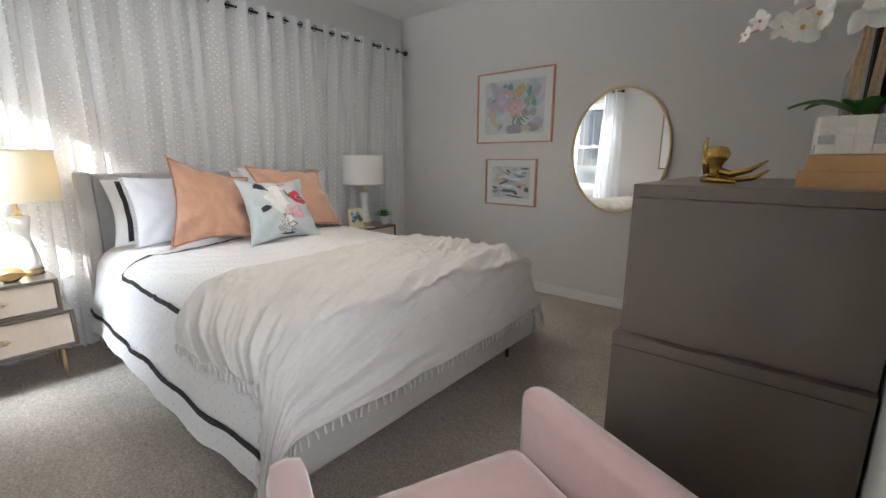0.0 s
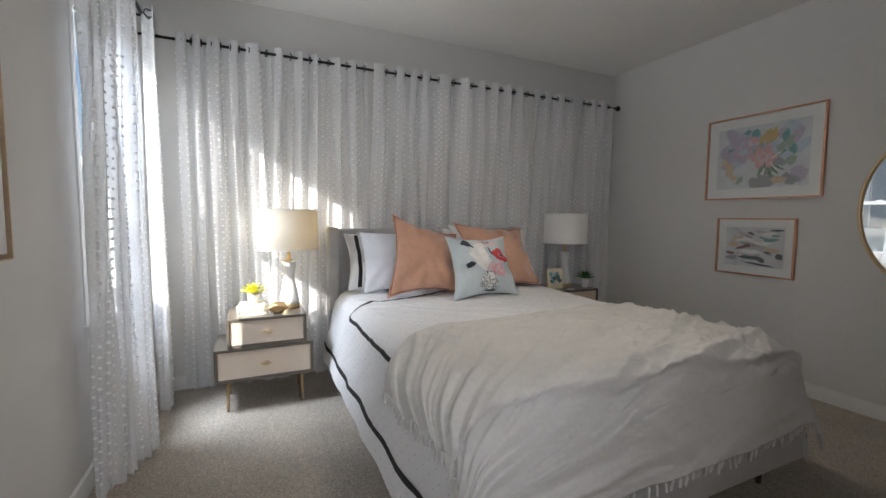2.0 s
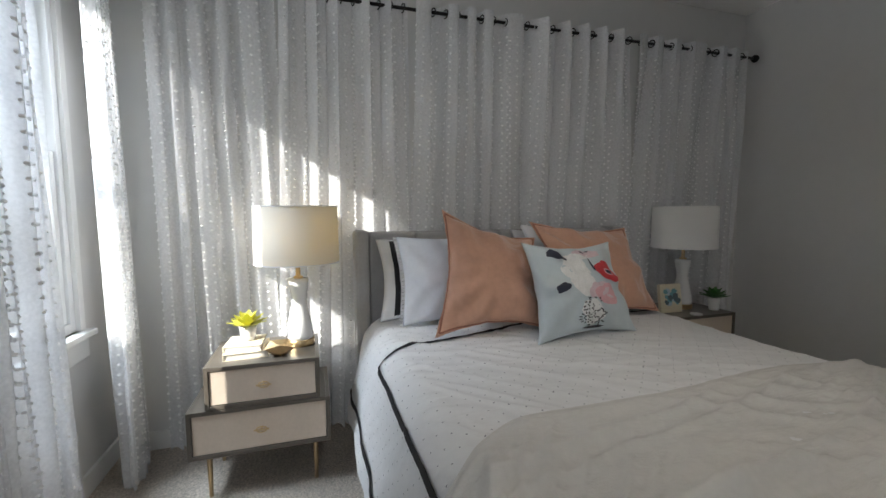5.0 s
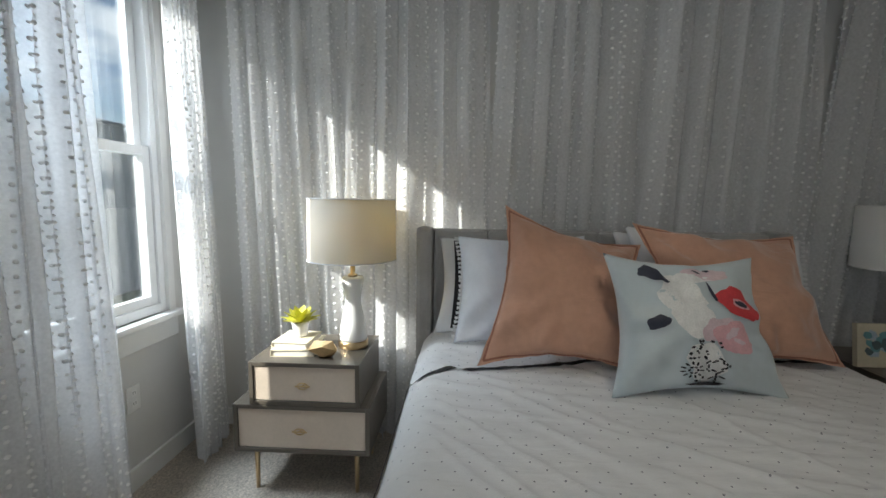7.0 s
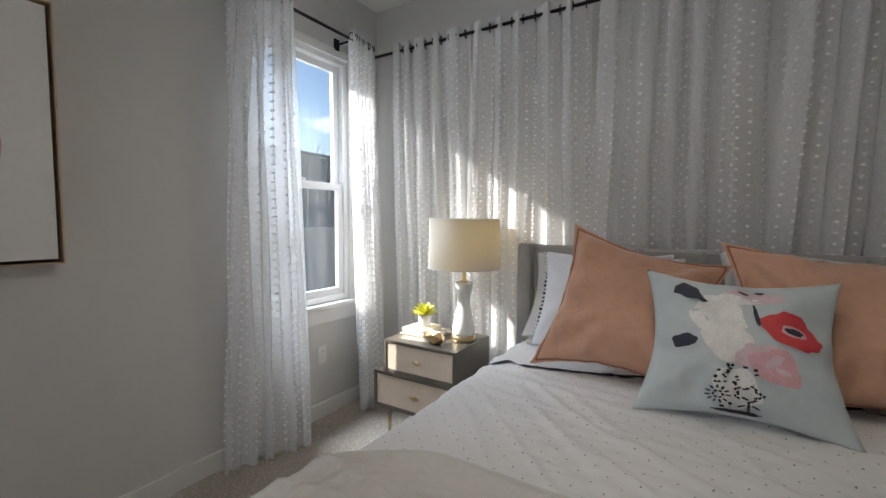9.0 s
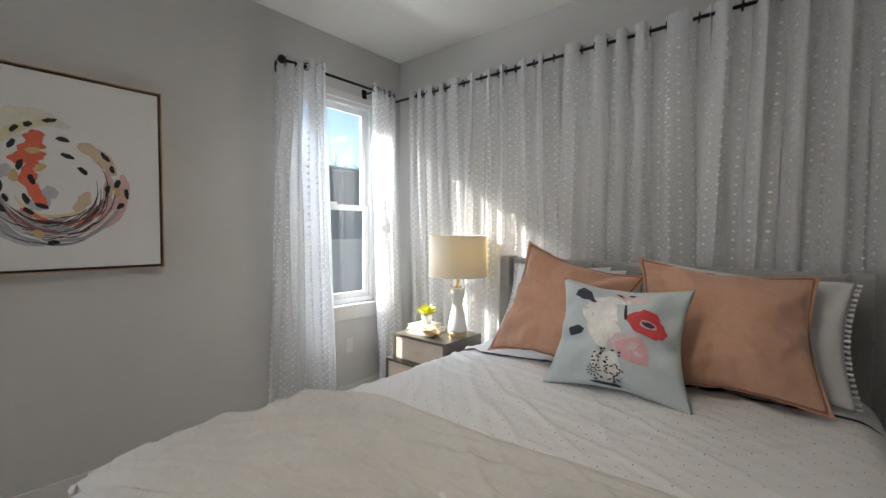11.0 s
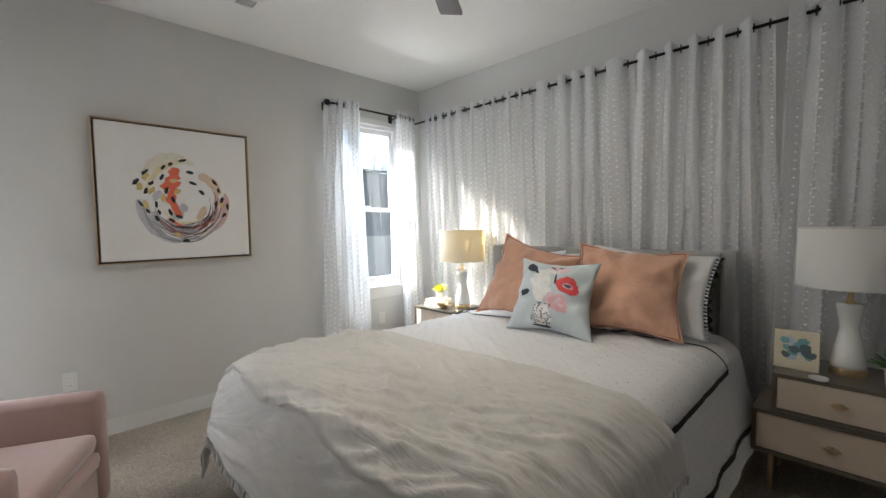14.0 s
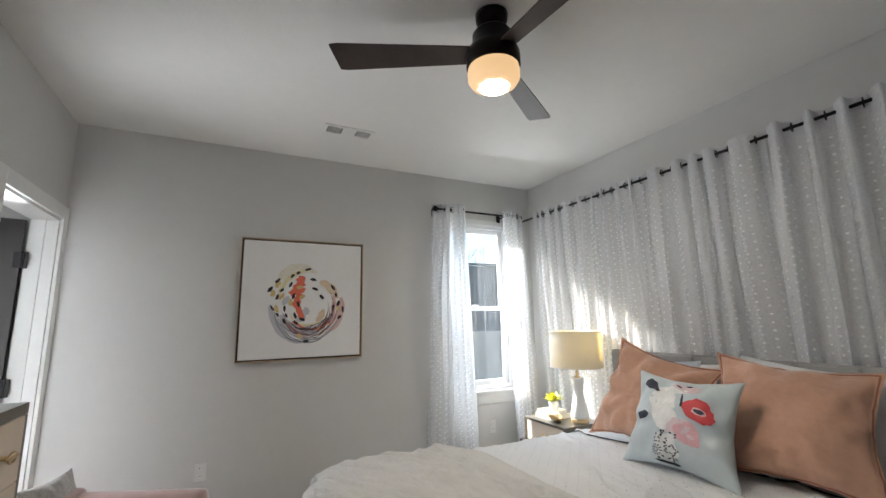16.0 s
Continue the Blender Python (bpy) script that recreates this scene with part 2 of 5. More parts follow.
def box(x0, x1, y0, y1, z0, z1, bevel=0.0):
    return add_box(bmesh.new(), x0, x1, y0, y1, z0, z1, bevel)


def add_lathe(bm, profile, seg=32, cx=0.0, cy=0.0, close=True):
    rings = []
    for r, z in profile:
        rings.append([bm.verts.new((cx + r * math.cos(2 * math.pi * i / seg), cy + r * math.sin(2 * math.pi * i / seg), z)) for i in range(seg)])
    for a, b in zip(rings, rings[1:]):
        for i in range(seg):
            j = (i + 1) % seg
            bm.faces.new((a[i], a[j], b[j], b[i]))
    if close:
        bm.faces.new(rings[0][::-1])
        bm.faces.new(rings[-1])
    return bm


def lathe(profile, seg=32, cx=0.0, cy=0.0, close=True):
    return add_lathe(bmesh.new(), profile, seg, cx, cy, close)


def add_tube(bm, points, radii, seg=8):
    points = [Vector(p) for p in points]
    if not hasattr(radii, "__len__"):
        radii = [radii] * len(points)
    rings = []
    up = Vector((0.13, 0.31, 0.94))
    for i, p in enumerate(points):
        way = (points[min(i + 1, len(points) - 1)] - points[max(i - 1, 0)]).normalized()
        a = way.cross(up)
        a = a.normalized() if a.length > 0.05 else way.cross(Vector((1, 0, 0))).normalized()
        b = way.cross(a)
        rings.append([bm.verts.new(p + radii[i] * (math.cos(2 * math.pi * k / seg) * a + math.sin(2 * math.pi * k / seg) * b)) for k in range(seg)])
    for r, q in zip(rings, rings[1:]):
        for k in range(seg):
            bm.faces.new((r[k], r[(k + 1) % seg], q[(k + 1) % seg], q[k]))
    bm.faces.new(rings[0][::-1])
    bm.faces.new(rings[-1])
    return bm


def tube(points, radii, seg=8):
    return add_tube(bmesh.new(), points, radii, seg)


def add_grid(bm, f, nu, nv, uv=None):
    """A sheet of nu by nv squares with corners at f(u, v), u and v from 0 to 1."""
    vs = [[bm.verts.new(f(i / nu, j / nv)) for j in range(nv + 1)] for i in range(nu + 1)]
    layer = bm.loops.layers.uv.verify() if uv else None
    for i in range(nu):
        for j in range(nv):
            face = bm.faces.new((vs[i][j], vs[i + 1][j], vs[i + 1][j + 1], vs[i][j + 1]))
            if uv:
                for loop, (a, b) in zip(face.loops, ((i, j), (i + 1, j), (i + 1, j + 1), (i, j + 1))):
                    loop[layer].uv = uv(a / nu, b / nv)
    return vs


def smoothstep(a, b, x):
    t = min(1.0, max(0.0, (x - a) / (b - a)))
    return t * t * (3 - 2 * t)


def n3(x, y, z):
    return noise.noise(Vector((x, y, z)))


# ---- room ----
XW, XE, YS, YN, H = -3.25, 0.56, -0.365, 3.908, 2.77
T = 0.14
WX0, WX1, WZ0, WZ1 = -2.965, -2.22, 0.74, 2.34
DY0, DY1, DZ = -0.29, 0.49, 2.08


def structure(name, bm, material, label, category, smooth=False):
    return tagged(finish(name, bm, material, None, "", smooth), label, category, "", "structure")


floor = structure("floor", box(XW - T, XE + 1.6, YS - T, YN + T, -0.12, 0.0), CARPET, "beige cut-pile carpet floor with worn tracks", "floor")
structure("ceiling", box(XW - T, XE + 1.6, YS - T, YN + T, H, H + 0.12), CEIL, "flat off-white painted ceiling", "ceiling")
structure("wall_west", box(XW - T, XW, YS - T, YN + T, 0, H), WALL, "grey painted wall behind the sheer curtains", "wall")
structure("wall_north", box(XW, XE + T, YN, YN + T, 0, H), WALL, "grey painted wall with mirror and pictures", "wall")
bm = bmesh.new()
add_box(bm, XW, WX0, YS - T, YS, 0, H)
add_box(bm, WX1, XE + 1.6, YS - T, YS, 0, H)
add_box(bm, WX0, WX1, YS - T, YS, 0, WZ0)
add_box(bm, WX0, WX1, YS - T, YS, WZ1, H)
structure("wall_south", bm, WALL, "grey painted wall with a window and a large painting", "wall")
bm = bmesh.new()
add_box(bm, XE, XE + T, YS, DY0, 0, H)
add_box(bm, XE, XE + T, DY1, YN, 0, H)
add_box(bm, XE, XE + T, DY0, DY1, DZ, H)
structure("wall_east", bm, WALL, "grey painted wall with an open doorway", "wall")
bm = bmesh.new()
add_box(bm, XE + 1.5, XE + 1.6, YS, YN, 0, H)
add_box(bm, XE + T, XE + 1.5, 1.5, 1.6, 0, H)
structure("wall_hall", bm, WALL, "grey painted hall wall beyond the doorway", "wall")


def baseboard(name, x0, x1, y0, y1):
    bm = box(x0, x1, y0, y1, 0, 0.085)
    add_box(bm, x0 if x0 < XW + 0.001 or x1 - x0 > 0.05 else x0 + 0.004, x1 if x1 - x0 > 0.05 else x1, y0, y1, 0.085, 0.098)
    return structure(name, bm, TRIM, "white painted baseboard", "baseboard")


baseboard("baseboard_south", XW, XE, YS, YS + 0.014)
baseboard("baseboard_north", XW, XE, YN - 0.014, YN)
baseboard("baseboard_west", XW, XW + 0.014, YS + 0.014, YN - 0.014)
baseboard("baseboard_east", XE - 0.014, XE, DY1 + 0.09, YN - 0.014)

# doorway casing and jamb, with the dark door folded back into the hall
bm = bmesh.new()
add_box(bm, XE - 0.018, XE, DY0 - 0.085, DY0, 0, DZ + 0.085, 0.003)
add_box(bm, XE - 0.018, XE, DY1, DY1 + 0.085, 0, DZ + 0.085, 0.003)
add_box(bm, XE - 0.018, XE, DY0, DY1, DZ, DZ + 0.085, 0.003)
add_box(bm, XE, XE + T, DY0 - 0.0, DY0 + 0.016, 0, DZ)
add_box(bm, XE, XE + T, DY1 - 0.016, DY1, 0, DZ)
add_box(bm, XE, XE + T, DY0 + 0.016, DY1 - 0.016, DZ - 0.016, DZ)
add_box(bm, XE + 0.06, XE + 0.10, DY0 + 0.016, DY0 + 0.028, 0, DZ - 0.016)
structure("trim_door", bm, TRIM, "white painted door casing and jamb", "trim")
door = new("door_1")
door.matrix_world = pose(XE + T + 0.01, DY0 + 0.03, 0, 0, 0, 12)
tagged(door, "dark brown panel door standing open into the hall", "door", "", "structure")
bm = box(0.0, 0.72, -0.02, 0.02, 0.015, 2.05, 0.003)
for z0, z1 in ((0.2, 0.9), (1.05, 1.9)):
    add_box(bm, 0.10, 0.62, 0.02, 0.028, z0, z1, 0.004)
part("leaf", bm, DARK_DOOR, door)
for z in (0.25, 1.05, 1.80):
    bm = box(-0.035, 0.03, 0.022, 0.034, z - 0.05, z + 0.05, 0.002)
    add_tube(bm, [(-0.012, 0.034, z - 0.05), (-0.012, 0.034, z + 0.05)], 0.008)
    part("hinge", bm, BLACK_METAL, door, "black metal hinge")

# window
win = new("window_1")
tagged(win, "white vinyl double-hung sash window, closed", "window", "", "structure")
bm = bmesh.new()
F = 0.045
for x0, x1, z0, z1 in ((WX0, WX0 + F, WZ0, WZ1), (WX1 - F, WX1, WZ0, WZ1), (WX0 + F, WX1 - F, WZ1 - F, WZ1), (WX0 + F, WX1 - F, WZ0, WZ0 + F)):
    add_box(bm, x0, x1, YS - 0.10, YS - 0.012, z0, z1, 0.004)
part("window_frame", bm, VINYL, win)
RAILZ = 1.50


def sash(y0, y1, z0, z1):
    bm = bmesh.new()
    w = 0.042
    a, b = WX0 + F, WX1 - F
    add_box(bm, a, a + w, y0, y1, z0, z1, 0.004)
    add_box(bm, b - w, b, y0, y1, z0, z1, 0.004)
    add_box(bm, a + w, b - w, y0, y1, z0, z0 + w, 0.004)
    add_box(bm, a + w, b - w, y0, y1, z1 - w, z1, 0.004)
    s = part("sash", bm, VINYL, win)
    g = part("pane", box(a + w - 0.004, b - w + 0.004, (y0 + y1) / 2 - 0.003, (y0 + y1) / 2 + 0.003, z0 + w - 0.004, z1 - w + 0.004), GLASS, s)
    g.visible_shadow = False
    return s


sash(YS - 0.09, YS - 0.06, RAILZ - 0.02, WZ1 - F)
low = sash(YS - 0.055, YS - 0.025, WZ0 + F, RAILZ + 0.022)
part("latch", box(-2.60, -2.53, YS - 0.03, YS - 0.005, RAILZ + 0.022, RAILZ + 0.038, 0.004), VINYL, win)
bm = bmesh.new()
for x0, x1, z0, z1 in ((WX0 - 0.03, WX0 + 0.012, WZ0, WZ1 + 0.04), (WX1 - 0.012, WX1 + 0.03, WZ0, WZ1 + 0.04), (WX0 + 0.012, WX1 - 0.012, WZ1 - 0.012, WZ1 + 0.04)):
    add_box(bm, x0, x1, YS - 0.012, YS + 0.008, z0, z1, 0.002)
part("casing", bm, TRIM, win)
part("window_sill", box(WX0 - 0.05, WX1 + 0.05, YS - 0.05, YS + 0.045, WZ0 - 0.028, WZ0, 0.006), TRIM, win)
part("apron", box(WX0 - 0.03, WX1 + 0.03, YS, YS + 0.016, WZ0 - 0.125, WZ0 - 0.028, 0.003), TRIM, win)


# ---- outside ----
structure("ground", box(-120, 120, -150, 90, -0.75, -0.65), LAWN, "winter lawn behind the house", "ground")
fence = empty("boundary_fence", pose(-8.0, -6.0, -0.65), "dark grey board fence on a pale rendered base", "fence")
part("base_wall", box(-9, 9, -0.12, 0.12, 0, 1.75, 0.02), RENDERED, fence, "pale rendered base wall")
for i in range(60):
    part("board", box(-9 + i * 0.3, -9 + i * 0.3 + 0.285, -0.05 + 0.012 * (i % 2), -0.012 + 0.012 * (i % 2), 1.75, 3.38 + 0.012 * ((i * 7) % 3)), FENCE, fence)
part("cap_rail", box(-9, 9, -0.08, 0.06, 3.41, 3.46), FENCE, fence)


def bare_tree(x, y, tall, seed):
    rng = random.Random(seed)
    t = empty("bare_tree", pose(x, y, -0.65), "leafless winter tree with fine grey twigs", "tree", "bare trees behind the fence")
    trunk, limbs, twigs = bmesh.new(), bmesh.new(), bmesh.new()
    top = Vector((rng.uniform(-0.3, 0.3), rng.uniform(-0.3, 0.3), tall * 0.55))
    add_tube(trunk, [(0, 0, 0), top * 0.4 + Vector((0.08, 0, 0)), top], [0.16, 0.12, 0.07])

    def grow(bm, p, way, length, r, depth):
        mid = p + way * length * 0.5 + Vector((rng.uniform(-1, 1), rng.uniform(-1, 1), rng.uniform(-0.3, 0.6))) * length * 0.08
        end = p + way * length
        add_tube(bm, [p, mid, end], [r, r * 0.75, r * 0.45], 4)
        if depth:
            for _ in range(3 if depth > 1 else 4):
                w = (way + Vector((rng.uniform(-1, 1), rng.uniform(-1, 1), rng.uniform(-0.2, 0.9))) * 0.75).normalized()
                grow(twigs if depth < 3 else bm, p + way * length * rng.uniform(0.4, 1.0), w, length * rng.uniform(0.5, 0.75), r * 0.5, depth - 1)

    for k in range(8):
        a = k * 2.4
        w = Vector((math.cos(a), math.sin(a), rng.uniform(0.5, 1.6))).normalized()
        grow(limbs, top * rng.uniform(0.45, 1.0), w, tall * rng.uniform(0.16, 0.28), 0.05, 3)
    part("trunk", trunk, BARK, t)
    part("limbs", limbs, BARK, t)
    part("crown", twigs, BARK, t)


for x, y, tall, seed in ((-11.0, -12.0, 6.5, 2), (-8.6, -13.0, 6.0, 5), (-14.2, -12.5, 6.8, 8), (-6.0, -14.5, 7.2, 4)):
    bare_tree(x, y, tall, seed)


# ---- curtains ----
def curtain(name, top0, top1, low0, low1, inward, ztop, zbot, folds, amp, seed, rod, label, group):
    """A grommet panel: top0, top1 along the rod; low0, low1 where its hem lies; inward: unit vector into the room."""
    thing = empty(name, Matrix.Identity(4), label, "curtain", group)
    inward = Vector(inward)
    top0, top1, low0, low1 = (Vector(p) for p in (top0, top1, low0, low1))

    def at(s, h):
        """s along the cloth, h down from the top."""
        w = smoothstep(0.0, 1.0, h) * 0.55 + 0.45 * h
        p = (top0.lerp(top1, s)).lerp(low0.lerp(low1, s), w)
        ph = 2 * math.pi * (folds * s + 0.85 * n3(s * folds * 0.6, seed, 0.5) * math.sin(math.pi * s))
        wob = n3(s * 7 + seed, h * 1.3, seed * 1.7) * smoothstep(0.02, 0.35, h)
        a = amp * (1.0 + 0.5 * n3(s * 3 + seed, h * 0.8, 2.0) * h * 2)
        out = a * (0.82 * math.sin(ph + wob * 2.6) + 0.26 * math.sin(2 * ph + wob * 4 + seed)) + 0.30 * a * h * math.sin(3.3 * ph + seed + wob * 3)
        along = (top1 - top0).normalized() * (0.014 * math.sin(2 * ph + seed) + 0.03 * wob * h)
        z = ztop + (zbot - ztop) * h + (0.012 * math.sin(3.1 * ph + seed) * smoothstep(0.9, 1.0, h))
        p = Vector((p.x, p.y, 0)) + inward * out + along
        p.z = z
        return p

    bm = bmesh.new()
    add_grid(bm, at, int(folds * 18), 48)
    part("cloth", bm, SHEER, thing, "sheer white cloth", True)
    bm = bmesh.new()
    add_grid(bm, lambda s, h: at(s, h * 0.042) + inward * 0.002, int(folds * 14), 2)
    part("header_band", bm, SHEER, thing, "doubled white header band", True)
    bm = bmesh.new()
    cols, rows = int(folds * 4.4), 50
    rng = random.Random(seed)
    for c in range(cols):
        s = (c + 0.5) / cols
        for r in range(rows):
            h = 0.055 + 0.93 * (r + 0.5 * (c % 2)) / rows
            if h > 0.99:
                continue
            p, q = at(s, h), at(min(1, s + 0.004), h)
            way = (q - p).normalized()
            nrm = way.cross(Vector((0, 0, 1))).normalized()
            if nrm.dot(inward) < 0:
                nrm = -nrm
            ln, th, ht = 0.0085 * rng.uniform(0.8, 1.25), 0.006 * rng.uniform(0.7, 1.4), 0.0055 * rng.uniform(0.8, 1.3)
            base = p + nrm * 0.001
            ring = [bm.verts.new(base + way * a * ln + Vector((0, 0, b * ht))) for a, b in ((-1, 0), (-0.4, 1), (0.5, 0.9), (1, 0), (0.4, -1.2), (-0.5, -0.9))]
            tip = bm.verts.new(base + nrm * th + Vector((0, 0, -0.003)))
            for k in range(6):
                bm.faces.new((ring[k], ring[(k + 1) % 6], tip))
    tufts = part("tufting", bm, TUFT, thing, "rows of small white cotton tufts")
    tufts["kind"] = "stuff"
    # black grommets where the cloth crosses the rod
    way = (top1 - top0).normalized()
    for k in range(int(folds * 2)):
        s = (k + 0.5) / (folds * 2)
        c = top0.lerp(top1, s)
        bm = bmesh.new()
        pts = [Vector((c.x, c.y, rod)) + inward * 0.023 * math.cos(a) + Vector((0, 0, 0.023 * math.sin(a))) + way * 0.006 * math.cos(a) for a in [2 * math.pi * j / 10 for j in range(11)]]
        add_tube(bm, pts, 0.0035, 5)
        part("grommet", bm, BLACK_METAL, thing)
    return thing


CX, RODZ = -3.09, 2.383
edges = [-0.10, 0.50, 1.20, 1.97, 2.72, 3.72]
for k in range(5):
    a, b = edges[k], edges[k + 1]
    curtain("sheer_curtain", (CX, a + 0.015, 0), (CX, b - 0.015, 0), (CX - 0.085, a - (0.06 if k else 0.0), 0), (CX - 0.085, b + (0.05 if k < 4 else 0.0), 0), (1, 0, 0), RODZ + 0.045, 0.02,
            5 if k != 4 else 6, (0.027, 0.032, 0.050, 0.055, 0.055)[k], 3.1 + 2.7 * k, RODZ, "white sheer tufted curtain panel on a black rod", "sheer curtains")
CY, RODZ2 = -0.215, 2.405
curtain("sheer_curtain", (-2.065, CY - 0.055, 0), (-2.335, CY + 0.05, 0), (-1.985, CY - 0.085, 0), (-2.44, CY + 0.06, 0), (0, 1, 0), RODZ2 + 0.045, 0.012, 5, 0.040, 21.0, RODZ2, "white sheer tufted curtain panel beside the window", "sheer curtains")
curtain("sheer_curtain", (-2.79, CY + 0.04, 0), (-3.03, CY, 0), (-2.865, CY + 0.03, 0), (-3.12, CY + 0.02, 0), (0, 1, 0), RODZ2 + 0.045, 0.012, 5, 0.034, 33.0, RODZ2, "white sheer tufted curtain panel in the corner", "sheer curtains")


def curtain_rod(p0, p1, ends, brackets, label):
    p0, p1 = Vector(p0), Vector(p1)
    thing = empty("curtain_rod", Matrix.Identity(4), label, "curtain rod", "curtain rods")
    part("rod", tube([p0, p1], 0.0095, 12), BLACK_METAL, thing, "", True)
    for p in ends:
        bm = bmesh.new()
        bmesh.ops.create_uvsphere(bm, u_segments=14, v_segments=10, radius=0.027, matrix=Matrix.Translation(p))
        part("finial", bm, BLACK_METAL, thing, "", True)
    for p, wall in brackets:
        bm = tube([p, wall], 0.007)
        w = Vector(wall)
        d = Vector((0.006 if abs(p[0] - wall[0]) > 0.01 else 0.02, 0.006 if abs(p[1] - wall[1]) > 0.01 else 0.02, 0.035))
        add_box(bm, w.x - d.x, w.x + d.x, w.y - d.y, w.y + d.y, w.z - d.z, w.z + d.z)
        part("bracket", bm, BLACK_METAL, thing)


curtain_rod((CX, YS + 0.005, RODZ), (CX, YN - 0.10, RODZ), [Vector((CX, YN - 0.10, RODZ))], [((CX, y, RODZ), (XW + 0.006, y, RODZ)) for y in (0.10, 1.97, 3.60)], "long black metal curtain rod above the bed")
curtain_rod((-2.07, CY, RODZ2), (-3.04, CY, RODZ2), [Vector((-2.07, CY, RODZ2))], [((x, CY, RODZ2), (x, YS + 0.006, RODZ2)) for x in (-2.12, -2.85)], "short black metal curtain rod with ball finial")


# ---- bed ----
bed = empty("bed", pose(0, 0, 0), "pale grey upholstered bed frame with a tufted wing headboard", "bed")
BY0, BY1, BXF = 0.92, 2.56, -0.82
for x0, x1, y0, y1 in ((-3.02, BXF - 0.032, BY0 - 0.03, BY0 + 0.03), (-3.02, BXF - 0.032, BY1 - 0.03, BY1 + 0.03), (BXF - 0.03, BXF + 0.03, BY0 - 0.03, BY1 + 0.03)):
    part("rail", box(x0, x1, y0, y1, 0.17, 0.40, 0.012), RAIL, bed, "pale grey upholstered rail")
part("slat_base", box(-3.0, BXF - 0.04, BY0 + 0.03, BY1 - 0.03, 0.30, 0.34), RAIL, bed)
for x, y in ((-0.92, BY0 + 0.06), (-0.92, BY1 - 0.06), (-2.95, BY0 + 0.05), (-2.95, BY1 - 0.05)):
    part("leg", lathe([(0.012, 0.0), (0.022, 0.17), (0.022, 0.19)], 16, x, y), WALNUT, bed, "", True)
HB0, HB1 = 0.87, 2.545
part("headboard", box(-3.10, -3.05, HB0, HB1, 0.17, 1.155, 0.015), HEADBOARD, bed)
nseg = 6
for k in range(nseg):
    y0 = HB0 + 0.06 + k * (HB1 - HB0 - 0.12) / nseg
    part("headboard_panel", box(-3.05, -3.005, y0 + 0.002, y0 + (HB1 - HB0 - 0.12) / nseg - 0.002, 0.45, 1.15, 0.018), HEADBOARD, bed)
for y0, y1 in ((HB0 - 0.02, HB0 + 0.058), (HB1 - 0.058, HB1 + 0.02)):
    part("wing", box(-3.10, -2.975, y0, y1, 0.02, 1.165, 0.02), HEADBOARD, bed)
tagged(finish("mattress", box(-3.0, BXF - 0.11, BY0 + 0.09, BY1 - 0.09, 0.345, 0.61, 0.07), LINEN), "white mattress under the bedding", "mattress")

TOP = 0.675
EY0, EY1, EXF = 0.90, 2.58, -0.90
RB = 0.10


def over(d):
    """How far out and how far down a cloth lies that has gone d past an edge of radius RB."""
    q = RB * math.pi / 2
    if d <= 0:
        return 0.0, 0.0
    if d < q:
        a = d / RB
        return RB * math.sin(a), RB * (1 - math.cos(a))
    return RB + 0.24 * (d - q), RB + 0.97 * (d - q)


def creases(x, y, seed):
    """Long soft folds with small puckers between them, in metres."""
    total = 0.0
    for ang, f, a, sharp in ((0.55, 4.2, 0.021, 0.11), (0.30, 7.0, 0.017, 0.085), (0.85, 10.5, 0.011, 0.085), (0.45, 17.0, 0.006, 0.11), (-0.6, 13.0, 0.007, 0.085), (1.2, 23.0, 0.003, 0.10)):
        p, q = x * math.sin(ang) + y * math.cos(ang), x * math.cos(ang) - y * math.sin(ang)
        warp = 0.22 * n3(x * 1.3 + seed, y * 1.3, f)
        v = n3(q * f + warp * f * 0.5 + seed, p * f * 0.13, f + seed)
        m = smoothstep(-0.25, 0.35, n3(x * 1.1 + f, y * 1.1 - seed, f * 2))
        total += a * (math.exp(-(v / sharp) ** 2) - 0.35) * m
    return total + 0.0025 * n3(x * 26, y * 22, seed)


def fan_folds(x, y, seed):
    """Long soft folds that run out from the foot's south corner, in metres."""
    dx, dy = x + 0.55, y - 0.42
    r, th = math.hypot(dx, dy), math.atan2(dy, -dx)
    total = 0.0
    near = 1 - smoothstep(0.7, 1.5, r)
    for f, a in ((8.0, 0.030), (14.0, 0.020), (25.0, 0.011), (44.0, 0.005)):
        warp = 0.35 * n3(x * 1.8, y * 1.8, f + seed)
        v = n3(th * f + warp * f / 10, r * 0.8, f + seed)
        m = smoothstep(-0.55, 0.15, n3(x * 1.3 + f, y * 1.3, seed + f))
        total += a * ((1 - min(1.0, abs(v) / 0.34)) ** 1.4 - 0.3) * m * near * smoothstep(0.05, 0.6, r)
    # farther off they lie across the bed
    for ang, f, a in ((-0.30, 5.5, 0.017), (-0.18, 9.5, 0.015), (-0.42, 16.0, 0.010), (-0.25, 30.0, 0.005), (0.5, 8.0, 0.008)):
        p, q = x * math.sin(ang) + y * math.cos(ang), x * math.cos(ang) - y * math.sin(ang)
        v = n3(q * f + 0.30 * f / 8 * n3(x * 1.7, y * 1.7, f), p * 0.9 + seed, f + seed)
        m = smoothstep(-0.50, 0.20, n3(x * 1.4 - f, y * 1.4, seed + f))
        total += a * ((1 - min(1.0, abs(v) / 0.34)) ** 1.4 - 0.3) * m * (1 - 0.75 * near)
    return total + 0.20 * creases(x, y, seed + 3)


